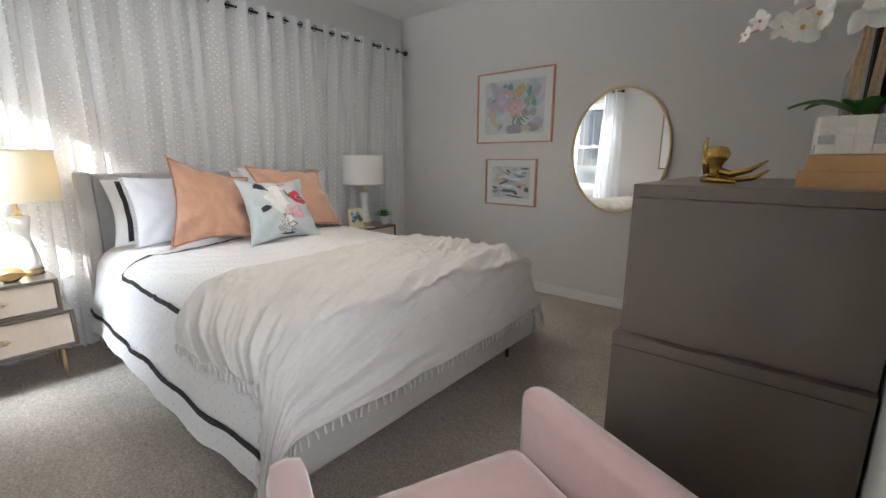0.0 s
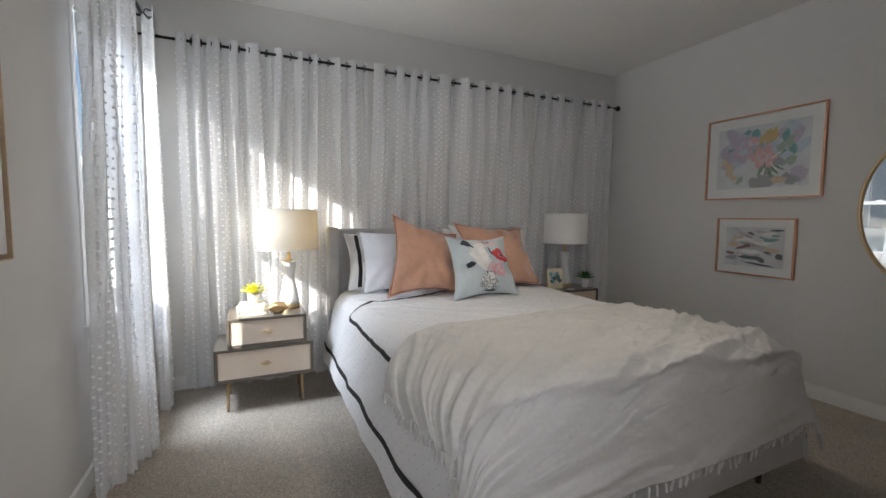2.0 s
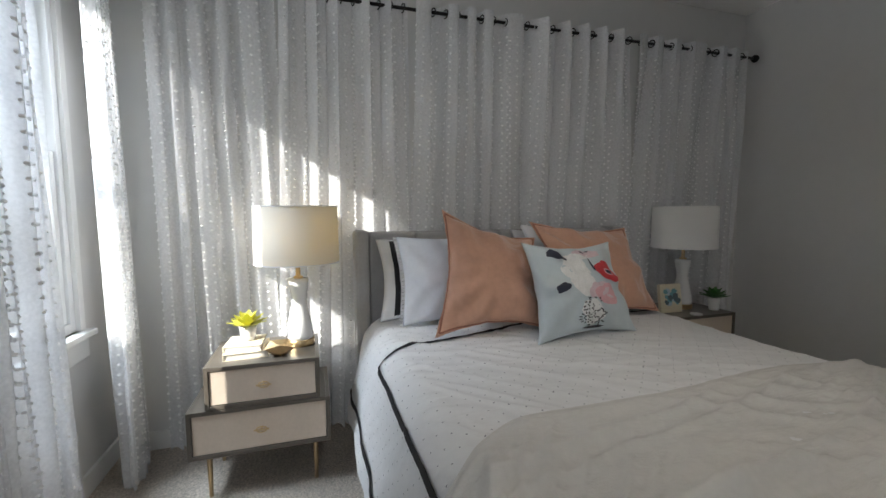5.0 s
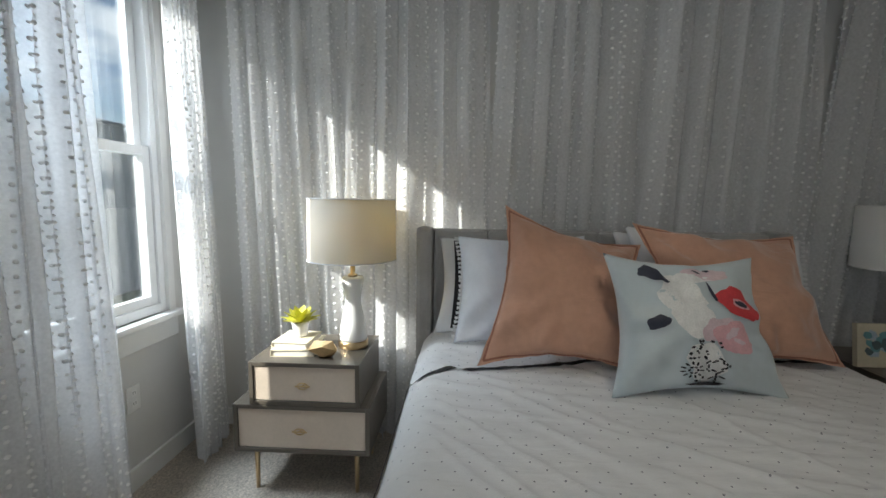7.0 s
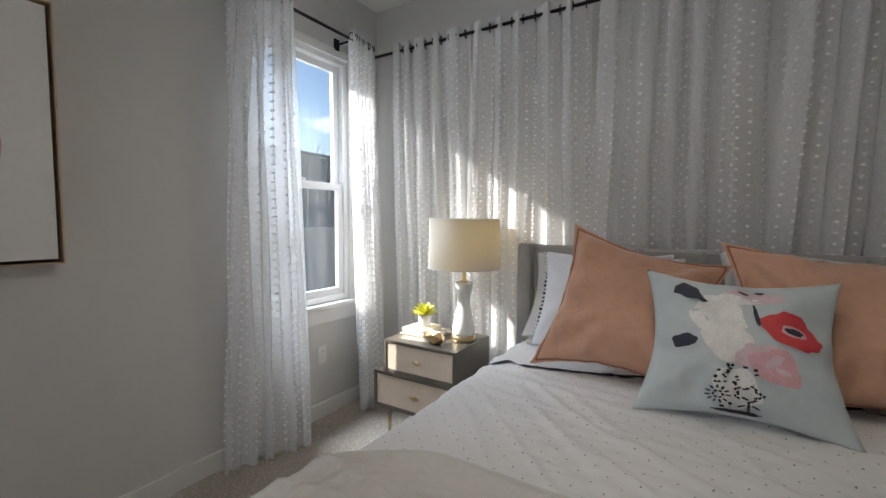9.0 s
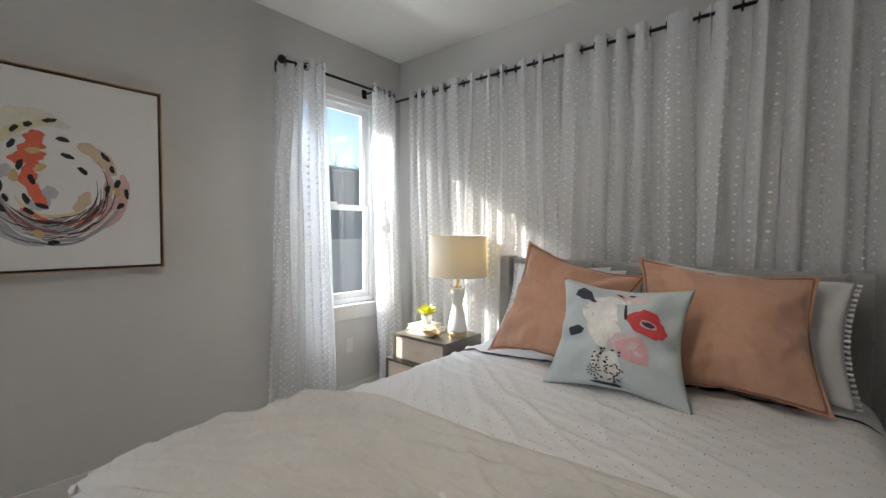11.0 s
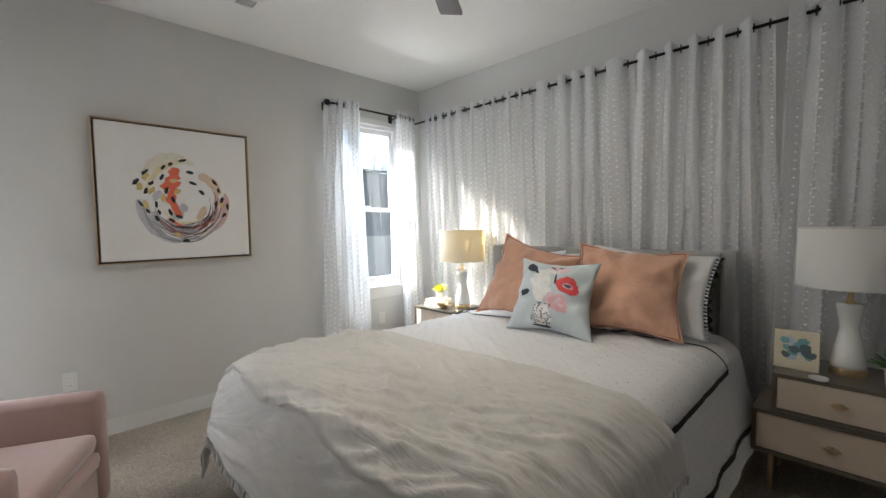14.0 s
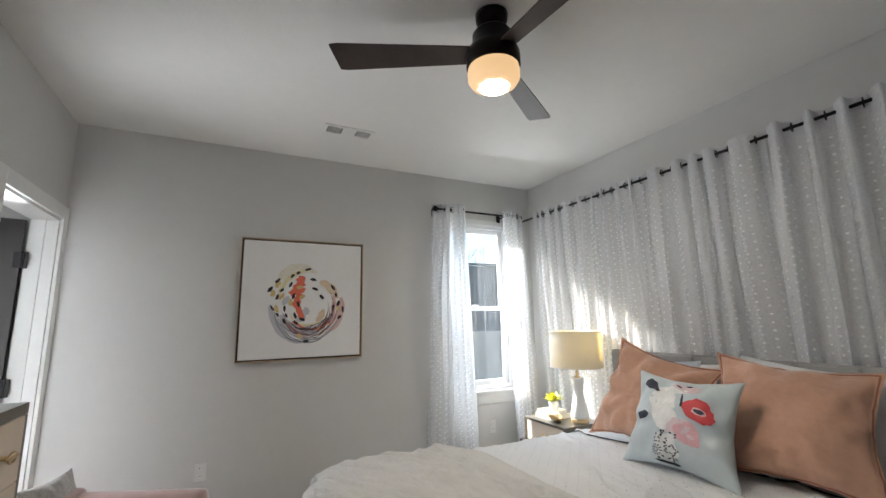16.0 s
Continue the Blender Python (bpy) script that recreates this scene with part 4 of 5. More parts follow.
def table_lamp(x, y, linen, label):
    thing = empty("table_lamp", pose(x, y, NT), label, "lamp", "pair of table lamps")
    part("foot", lathe([(0.066, 0.0), (0.068, 0.004), (0.068, 0.030), (0.064, 0.034)], 36), GOLD, thing, "brass foot", True)
    prof = [(0.064, 0.034), (0.066, 0.05), (0.060, 0.09), (0.050, 0.14), (0.041, 0.18), (0.036, 0.205), (0.035, 0.225), (0.039, 0.255), (0.046, 0.29), (0.050, 0.32), (0.046, 0.332)]
    part("body", lathe(prof, 36), CERAMIC, thing, "white hourglass ceramic body", True)
    part("neck", lathe([(0.022, 0.332), (0.022, 0.342), (0.011, 0.345), (0.011, 0.42), (0.014, 0.422), (0.014, 0.45)], 20), GOLD, thing, "brass neck", True)
    bm = bmesh.new()
    add_lathe(bm, [(0.200, 0.410), (0.196, 0.687), (0.193, 0.687), (0.197, 0.410), (0.200, 0.410)], 48, close=False)
    s = part("shade", bm, linen, thing, "linen drum shade", True)
    for r, z in ((0.2005, 0.412), (0.1965, 0.685)):
        part("shade_trim", tube([(r * math.cos(a), r * math.sin(a), z) for a in [2 * math.pi * j / 40 for j in range(41)]], 0.003, 6), WHITE, s)
    bm = bmesh.new()
    for a in (0, 2.094, 4.189):
        add_tube(bm, [(0, 0, 0.645), (0.195 * math.cos(a), 0.195 * math.sin(a), 0.68)], 0.002, 5)
    add_tube(bm, [(0, 0, 0.45), (0, 0, 0.66)], 0.003, 6)
    part("harp", bm, GOLD, thing)
    return thing


table_lamp(-2.905, 0.565, SHADE, "white ceramic table lamp with drum shade, the sun's yellow glow in its colour")
table_lamp(-2.92, 3.02, NO_GLOW_SHADE, "white ceramic table lamp with drum shade, no sun glow in its colour")


def book(name, x0, x1, y0, y1, z, h, cloth, turn, label):
    thing = empty(name, pose((x0 + x1) / 2, (y0 + y1) / 2, z, 0, 0, turn), label, "book", "stacked books")
    a, b = (x1 - x0) / 2, (y1 - y0) / 2
    bm = box(-a, a, -b, b, 0, 0.003)
    add_box(bm, -a, a, -b, b, h - 0.003, h)
    add_box(bm, -a, a, -b, -b + 0.004, 0.003, h - 0.003)
    part("cover", bm, cloth, thing)
    part("pages", box(-a + 0.005, a - 0.005, -b + 0.005, b - 0.005, 0.0035, h - 0.0035), PAPER, thing, "cream page edges")
    return thing


book("book", -2.95, -2.74, 0.235, 0.425, NT, 0.030, CREAM_BOOK, 4, "cream cloth book lying on the nightstand")
book("book", -2.93, -2.75, 0.245, 0.405, NT + 0.0305, 0.028, CREAM_BOOK, -3, "cream cloth book lying on another book")


def succulent(x, y, z, leaf, label, size=1.0, tall=0.07):
    thing = empty("potted_plant", pose(x, y, z), label, "plant")
    prof = [(0.026, 0.0), (0.030, 0.004), (0.034, tall * 0.4), (0.033, tall * 0.45), (0.037, tall * 0.7), (0.036, tall * 0.75), (0.040, tall), (0.036, tall), (0.034, tall - 0.012)]
    part("pot", lathe(prof, 28), CERAMIC, thing, "white ribbed ceramic pot", True)
    rng = random.Random(int(1000 * size) + 3)
    for ring, (count, r, up) in enumerate(((9, 0.060, 0.018), (8, 0.048, 0.036), (6, 0.030, 0.048))):
        for k in range(count):
            a = 2 * math.pi * (k + 0.5 * ring) / count + rng.uniform(-0.1, 0.1)
            bm = bmesh.new()

            def leafy(u, v, a=a, r=r * size, up=up * size):
                d = r * u
                w = 0.013 * size * math.sin(math.pi * min(1, u * 0.92 + 0.08)) * (2 * v - 1)
                zz = tall - 0.01 + up * u ** 0.8 + 0.004 * (2 * v - 1) ** 2
                return Vector((d * math.cos(a) - w * math.sin(a), d * math.sin(a) + w * math.cos(a), zz))

            add_grid(bm, leafy, 5, 2)
            part("leaf", bm, leaf, thing, "", True)
    return thing


succulent(-2.85, 0.335, NT + 0.059, LIME, "lime green succulent in a white ribbed pot", 1.5)
# faceted golden heart ornament
bm = bmesh.new()
bmesh.ops.create_icosphere(bm, subdivisions=1, radius=0.075)
for v in bm.verts:
    v.co.x *= 0.55
    v.co.z = v.co.z * 0.80
    if v.co.z > 0.01:
        v.co.z -= 0.02 * max(0, 1 - abs(v.co.y) / 0.03)
    else:
        v.co.y *= 0.7
bmesh.ops.transform(bm, matrix=Matrix.Rotation(radians(62), 4, "Y"), verts=bm.verts)
low_z = min(v.co.z for v in bm.verts)
bmesh.ops.translate(bm, vec=(-2.745, 0.48, NT - low_z), verts=bm.verts)
tagged(finish("heart_ornament", bm, mat("faceted_gold", (0.70, 0.50, 0.26), 0.35, 0.85, vary=0.15, scale=20)), "faceted golden heart ornament on the nightstand", "ornament")

# north nightstand: small picture block, tray, plant
frame_ob = empty("picture_block", pose(-2.83, 2.84, NT, 0, -8, 0), "small cream picture block with blue-green flowers", "picture")
part("block", box(-0.012, 0.012, -0.085, 0.085, 0, 0.185, 0.002), CREAM_BOOK, frame_ob)
rng = random.Random(8)
prints(frame_ob, [(c, 1 + i, [(rng.uniform(-0.05, 0.055), rng.uniform(0.06, 0.14), rng.uniform(0.012, 0.026), rng.uniform(0.012, 0.024), rng.random() * 3) for _ in range(k)]) for i, (c, k) in enumerate((("sky", 7), ("teal", 8), ("deep", 5)))],
       lambda layer: (lambda u, v: Vector((0.0125 + 0.0006 * layer, u, v))))
tagged(finish("trinket_dish", lathe([(0.022, 0), (0.034, 0.004), (0.036, 0.012), (0.033, 0.012), (0.02, 0.005)], 28, -2.72, 2.93), WHITE, None, "", True), "small white round dish on the nightstand", "dish")
bpy.data.objects["trinket_dish"].location.z = NT
succulent(-2.80, 3.17, NT, LEAF, "dark green plant in a white pot", 1.5, 0.085)


# ---- pictures and mirror ----
def framed_print(x0, x1, z0, z1, label, spots, mat_w):
    thing = empty("framed_picture", pose((x0 + x1) / 2, YN - 0.001, (z0 + z1) / 2, 0, 0, 180), label, "picture", "framed pictures")
    a, b, w = (x1 - x0) / 2, (z1 - z0) / 2, 0.011
    bm = bmesh.new()
    for q in ((-a, -a + w, -b, b), (a - w, a, -b, b), (-a + w, a - w, b - w, b), (-a + w, a - w, -b, -b + w)):
        add_box(bm, q[0], q[1], 0, 0.030, q[2], q[3], 0.001)
    part("frame", bm, COPPER, thing, "thin rose-gold frame")
    part("mount", box(-a + w, a - w, 0.004, 0.012, -b + w, b - w), WHITE, thing, "white mount board")
    pw, ph = a - mat_w, b - mat_w
    sheet = part("sheet", box(-pw, pw, 0.012, 0.0135, -ph, ph), FLAT_PAPER, thing, "watercolour sheet")
    prints(thing, [(c, l, [(u * pw, v * ph, ru * pw, rv * ph, t) for u, v, ru, rv, t in items]) for c, l, items in spots], lambda layer: (lambda u, v: Vector((max(-pw, min(pw, u)), 0.0138 + 0.0003 * layer, max(-ph, min(ph, v))))))
    g = part("glass", box(-a + w, a - w, 0.022, 0.024, -b + w, b - w), CLEAR, thing)
    g.visible_shadow = False
    return thing


FLAT_PAPER = mat("watercolour_paper", (0.66, 0.68, 0.70), 0.8, vary=0.12, scale=8)
rng = random.Random(21)


def scatter(k, u0, u1, v0, v1, r0, r1, flat=1.0):
    return [(rng.uniform(u0, u1), rng.uniform(v0, v1), rng.uniform(r0, r1), rng.uniform(r0, r1) * flat, rng.random() * 3) for _ in range(k)]


framed_print(-2.169, -1.358, 1.412, 2.063, "framed pastel floral watercolour with white mount", [
    ("sky", 1, scatter(12, -0.85, 0.85, -0.2, 0.85, 0.12, 0.26)),
    ("lilac", 2, scatter(14, -0.85, 0.85, -0.8, 0.85, 0.10, 0.22)),
    ("grey", 3, scatter(7, -0.8, 0.3, -0.85, -0.2, 0.10, 0.20)),
    ("sage", 4, scatter(9, -0.7, 0.75, -0.75, 0.6, 0.07, 0.16)),
    ("ochre", 5, [(-0.30 + 0.06 * k, 0.62 - 0.05 * (k % 3), 0.06, 0.22, 0.15 * k) for k in range(5)]),
    ("teal", 6, [(-0.52, 0.55, 0.07, 0.20, 0.2), (0.12, 0.72, 0.10, 0.14, 0.4), (0.62, 0.22, 0.14, 0.12, 0.2), (-0.68, 0.1, 0.07, 0.16, 0), (0.30, 0.8, 0.08, 0.07, 0)]),
    ("sand", 7, [(0.68, -0.38, 0.10, 0.24, 0.1), (0.80, -0.15, 0.07, 0.14, 0), (0.58, -0.62, 0.09, 0.10, 0), (-0.42, -0.78, 0.16, 0.10, 0)]),
    ("lilac", 8, [(0.40 + 0.22 * math.cos(k * 0.9), 0.18 + 0.24 * math.sin(k * 0.9), 0.11, 0.10, k) for k in range(7)]),
    ("rose", 9, [(0.36 + 0.16 * math.cos(k * 0.8), 0.20 + 0.18 * math.sin(k * 0.8), 0.045, 0.030, k) for k in range(8)]),
    ("pink", 10, [(-0.08 + 0.17 * math.cos(k * 1.05), -0.05 + 0.22 * math.sin(k * 1.05), 0.13, 0.12, k) for k in range(6)] + [(0.14, 0.52, 0.10, 0.12, 0)]),
    ("blush", 11, [(-0.08 + 0.10 * math.cos(k * 1.6), -0.05 + 0.12 * math.sin(k * 1.6), 0.08, 0.06, k) for k in range(4)]),
    ("rose", 12, [(-0.08 + 0.045 * math.cos(k * 1.6), -0.02 + 0.06 * math.sin(k * 1.6), 0.045, 0.020, k * 1.6 + 1.5) for k in range(4)]),
    ("red", 13, [(-0.08, -0.02, 0.022, 0.028, 0)]),
    ("green", 14, [(-0.42 + 0.10 * k, -0.42 - 0.06 * (k % 3), 0.13, 0.030, 0.5 + 0.35 * k) for k in range(5)] + [(-0.45, 0.02, 0.12, 0.03, -0.5)]),
    ("white", 15, [(-0.36, -0.02, 0.14, 0.022, -0.5), (-0.30, -0.36, 0.12, 0.02, 0.9), (-0.1, -0.52, 0.02, 0.14, 0.2)]),
], 0.085)
framed_print(-2.05, -1.49, 0.814, 1.262, "framed grey and plum landscape watercolour", [
    ("mist", 1, scatter(12, -0.8, 0.8, -0.8, 0.8, 0.16, 0.34, 0.45)),
    ("white", 2, [(-0.3, 0.2, 0.30, 0.10, 0), (0.3, 0.38, 0.34, 0.10, 0.1), (0.1, -0.25, 0.40, 0.10, 0), (-0.5, 0.65, 0.3, 0.10, 0)]),
    ("sand", 3, [(-0.62, -0.12, 0.25, 0.10, 0.1), (0.55, 0.45, 0.22, 0.08, -0.2), (0.7, 0.1, 0.2, 0.12, 0)]),
    ("teal", 4, [(-0.58, 0.38, 0.24, 0.08, -0.1), (-0.30, 0.48, 0.12, 0.05, 0.4), (-0.7, 0.6, 0.14, 0.05, 0)]),
    ("grey", 5, [(0.15, 0.12, 0.36, 0.07, 0.2), (0.2, 0.55, 0.14, 0.05, 0.5), (-0.5, -0.3, 0.16, 0.06, 0.2), (0.75, -0.6, 0.2, 0.12, 0)]),
    ("plum", 6, [(0.36, -0.02, 0.26, 0.08, -0.3), (0.22, 0.05, 0.12, 0.05, 0.4), (0.80, -0.36, 0.18, 0.07, 0.1)]),
    ("deep", 7, [(0.08, -0.55, 0.42, 0.10, 0.05), (-0.25, -0.62, 0.14, 0.12, 0.5), (-0.86, -0.42, 0.12, 0.16, 0), (-0.48, -0.24, 0.10, 0.05, 0), (-0.75, 0.86, 0.22, 0.05, 0), (0.10, 0.68, 0.12, 0.06, 0.3), (-0.2, -0.86, 0.5, 0.05, 0.1)]),
], 0.07)

mirror = empty("oval_mirror", pose(-0.77, YN - 0.001, 1.323, 0, 0, 180), "tall oval wall mirror in a thin gold frame", "mirror")
MA, MB = 0.388, 0.50
bm = bmesh.new()
N = 72
loops = []
for r, y in ((0.016, 0.0), (0.016, 0.034), (0.010, 0.038), (0.0, 0.036), (-0.003, 0.020)):
    loops.append([bm.verts.new(((MA + r - 0.012) * math.cos(2 * math.pi * k / N), y, (MB + r - 0.012) * math.sin(2 * math.pi * k / N))) for k in range(N)])
for a, b in zip(loops, loops[1:]):
    for k in range(N):
        bm.faces.new((a[k], a[(k + 1) % N], b[(k + 1) % N], b[k]))
part("frame", bm, GOLD, mirror, "thin gold oval frame", True)
bm = bmesh.new()
fr = [bm.verts.new(((MA - 0.013) * math.cos(2 * math.pi * k / N), 0.021, (MB - 0.013) * math.sin(2 * math.pi * k / N))) for k in range(N)]
bk = [bm.verts.new((v.co.x, 0.004, v.co.z)) for v in fr]
bm.faces.new(fr)
bm.faces.new(bk[::-1])
for k in range(N):
    bm.faces.new((fr[k], fr[(k + 1) % N], bk[(k + 1) % N], bk[k]))
part("mirror_glass", bm, MIRROR, mirror)

# large canvas on the south wall
art = empty("canvas_painting", pose(-0.96, YS + 0.001, 1.578), "large white canvas with a swirling abstract wreath of strokes", "painting")
A, B = 0.465, 0.463
bm = bmesh.new()
w = 0.005
for q in ((-A, -A + w, -B, B), (A - w, A, -B, B), (-A + w, A - w, B - w, B), (-A + w, A - w, -B, -B + w)):
    add_box(bm, q[0], q[1], 0, 0.072, q[2], q[3], 0.001)
part("frame", bm, PALE_WOOD, art, "pale wood floater frame")
part("gap", box(-A + w, A - w, 0.01, 0.030, -B + w, B - w), DARK_EDGE, art, "dark recess inside the frame")
part("canvas", box(-A + 0.018, A - 0.018, 0.030, 0.066, -B + 0.018, B - 0.018, 0.002), CANVAS, art, "white primed canvas")
rng = random.Random(13)


def on_canvas(u, v, layer):
    """u to the right and v up as seen from the room, from the canvas's middle."""
    return Vector((-u, 0.0662 + 0.0004 * layer, v))


def sweep(colour, layer, arcs):
    """Curved, tapering brush marks round the wreath: (from, to, radius at each end, width)."""
    bm = bmesh.new()
    for k, (a0, a1, r0, r1, w) in enumerate(arcs):
        def f(s, t, a0=a0, a1=a1, r0=r0, r1=r1, w=w, k=k):
            a = radians(a0 + (a1 - a0) * s)
            ww = w * (math.sin(math.pi * (0.06 + 0.9 * s)) ** 0.6) * (1 + 0.5 * n3(s * 4 + k, layer, 1.0))
            r = r0 + (r1 - r0) * s + 0.03 * n3(s * 3 + k * 2.1, layer, 5.0) + ww * (t - 0.5)
            return on_canvas(0.03 + 0.288 * r * math.cos(a), -0.045 + 0.315 * r * math.sin(a), layer + 0.02 * k)
        add_grid(bm, f, 18, 2)
    t = part("print_" + colour, bm, FLAT[colour], art, "swept " + colour + " brush strokes", True)
    t["kind"] = "stuff"


def many(n, a0, a1, span, r0, r1, w0, w1):
    out = []
    for _ in range(n):
        a, r = rng.uniform(a0, a1), rng.uniform(r0, r1)
        out.append((a, a + span * rng.uniform(0.6, 1.3), r, r + rng.uniform(-0.12, 0.10), rng.uniform(w0, w1)))
    return out


sweep("cream", 0.2, [(88, 142, 0.90, 0.98, 0.34), (75, 120, 0.85, 0.9, 0.16)])
sweep("mist", 0.4, [(180, 262, 0.95, 0.90, 0.20), (200, 300, 0.72, 0.76, 0.30), (225, 262, 0.42, 0.30, 0.22)])
sweep("yellow", 0.8, [(90, 165, 0.86, 0.78, 0.13), (205, 330, 0.50, 0.52, 0.06)])
sweep("sand", 1.0, [(12, 62, 0.80, 0.66, 0.22), (300, 345, 0.46, 0.44, 0.16), (285, 350, 0.80, 0.88, 0.10)])
sweep("rose", 1.4, [(305, 372, 0.84, 0.92, 0.20), (330, 380, 0.72, 0.70, 0.12), (255, 310, 0.66, 0.70, 0.10)])
sweep("grey", 1.8, many(20, 175, 290, 60, 0.60, 0.92, 0.02, 0.06))
sweep("plum", 2.2, many(18, 205, 300, 55, 0.58, 0.80, 0.02, 0.05))
sweep("coral", 2.6, [(285, 330, 0.62, 0.74, 0.05), (225, 262, 0.55, 0.55, 0.06)])
sweep("white", 3.0, many(8, 190, 310, 50, 0.56, 0.84, 0.012, 0.022))
sweep("black", 3.3, many(16, 195, 325, 60, 0.60, 0.86, 0.008, 0.016) + [(250, 368, 0.62, 0.55, 0.014), (262, 352, 0.52, 0.58, 0.012), (232, 300, 0.93, 0.90, 0.012)])


def marks(items, ru, rv, spin):
    """Blots at the given places of the wreath, in thousandths of its width, turned along it."""
    out = []
    for k, (x, y) in enumerate(items):
        u, v = 0.03 + (x - 358) * 0.00097, -0.045 + (325 - y) * 0.00124
        a = math.atan2(v + 0.045, u - 0.03)
        out.append((u, v, ru * rng.uniform(0.8, 1.2), rv * rng.uniform(0.8, 1.2), a + math.pi / 2 + spin * rng.uniform(-1, 1)))
    return out


place = lambda layer: (lambda u, v: on_canvas(u, v, layer))
prints(art, [
    ("coral", 3.6, marks([(295, 170), (285, 205), (250, 245), (285, 275), (270, 320), (290, 360), (305, 390), (300, 235)], 0.040, 0.026, 0.6)),
    ("mist", 3.4, marks([(345, 365), (190, 300)], 0.034, 0.030, 1)),
    ("ochre", 4.0, marks([(125, 200), (90, 255), (155, 275), (225, 310), (120, 350), (290, 215), (310, 275), (600, 340), (300, 515)], 0.026, 0.015, 0.4)),
    ("black", 4.6, marks([(70, 230), (122, 178), (155, 235), (122, 278), (180, 350), (90, 345), (130, 385), (180, 425), (195, 390), (230, 145), (275, 125), (350, 100), (220, 200), (245, 270), (282, 320),
                          (262, 390), (315, 415), (270, 435), (395, 165), (410, 225), (465, 275), (555, 215), (580, 260), (600, 315), (560, 340), (638, 352), (610, 405), (350, 550)], 0.022, 0.0105, 0.5)),
], place)


def outlet(x, z, name="wall_outlet"):
    thing = empty(name, pose(x, YS, z), "white double wall outlet plate", "outlet", "wall outlets")
    part("plate", box(-0.036, 0.036, 0, 0.006, -0.058, 0.058, 0.002), TRIM, thing)
    for dz in (-0.024, 0.024):
        s = part("socket", box(-0.016, 0.016, 0.006, 0.008, dz - 0.014, dz + 0.014, 0.001), WHITE, thing)
        for dx in (-0.006, 0.006):
            part("slot", box(dx - 0.001, dx + 0.001, 0.008, 0.0085, dz - 0.004, dz + 0.006), BLACK_METAL, s)


outlet(-2.70, 0.41)
outlet(-0.33, 0.40)

# ---- ceiling fan and vent ----
fan = empty("ceiling_fan", pose(-1.45, 1.712, 0), "dark three-blade ceiling fan with a lit globe", "ceiling fan")
part("canopy", lathe([(0.034, 2.700), (0.058, 2.712), (0.072, 2.74), (0.074, H)], 32), FAN_METAL, fan, "", True)
part("downrod", lathe([(0.014, 2.66), (0.014, 2.705)], 16), FAN_METAL, fan, "", True)
part("motor", lathe([(0.034, 2.686), (0.080, 2.682), (0.090, 2.668), (0.090, 2.612), (0.110, 2.596), (0.121, 2.566), (0.121, 2.510), (0.112, 2.503)], 40), FAN_METAL, fan, "dark bronze motor housing", True)
part("globe", lathe([(0.112, 2.507), (0.117, 2.482), (0.115, 2.450), (0.101, 2.428), (0.066, 2.414)], 40), GLOBE, fan, "glowing frosted glass globe", True)
part("bulb_glow", lathe([(0.066, 2.413), (0.056, 2.410), (0.022, 2.408)], 32), BULB, fan, "white-hot underside of the globe", True)
for k in range(3):
    bm = bmesh.new()

    def blade_at(u, v, lift=0.0):
        r = 0.10 + 0.61 * u
        w = 0.046 + 0.026 * u - 0.006 * smoothstep(0.95, 1.0, u)
        s = (2 * v - 1) * w
        return Vector((r + 0.012 * (2 * v - 1) * u, s, 2.572 + 0.22 * s + lift))

    top = add_grid(bm, lambda u, v: blade_at(u, v, 0.004), 20, 4)
    bot = add_grid(bm, lambda u, v: blade_at(u, v, -0.004), 20, 4)
    for i in range(20):
        bm.faces.new((top[i][0], top[i + 1][0], bot[i + 1][0], bot[i][0]))
        bm.faces.new((top[i][4], bot[i][4], bot[i + 1][4], top[i + 1][4]))
    for j in range(4):
        bm.faces.new((top[20][j], top[20][j + 1], bot[20][j + 1], bot[20][j]))
    b = part("blade", bm, BLADE, fan, "dark wooden fan blade")
    b.rotation_euler = (0, 0, radians(-26 + 120 * k))

vent = empty("ceiling_vent", pose(-1.15, 0.262, H), "white rectangular ceiling air vent", "vent")
bm = bmesh.new()
for x0, x1, y0, y1 in ((-0.18, 0.18, -0.075, -0.05), (-0.18, 0.18, 0.05, 0.075), (-0.18, -0.155, -0.05, 0.05), (0.155, 0.18, -0.05, 0.05), (-0.05, 0.05, -0.05, 0.05)):
    add_box(bm, x0, x1, y0, y1, -0.008, 0.0)
part("frame", bm, TRIM, vent)
# no duct is built; a black sheet stands in for the shade inside it
part("backing", box(-0.155, 0.155, -0.05, 0.05, -0.003, 0.0), BLACK_METAL, vent, "flat black sheet for the shade behind the slats")
for k in range(7):
    for x in (-0.145, 0.062):
        part("slat", box(x + 0.013 * k, x + 0.013 * k + 0.005, -0.05, 0.05, -0.007, -0.0035), TRIM, vent)
for k in range(7):
    part("slat", box(-0.046 + 0.013 * k, -0.04 + 0.013 * k, -0.048, 0.048, -0.010, -0.008), TRIM, vent)

# ---- tall dresser ----
dresser = empty("chest_of_drawers", pose(0.046, 1.46, 0), "tall taupe two-tier chest of drawers with cream fronts", "dresser")
DT = 1.185


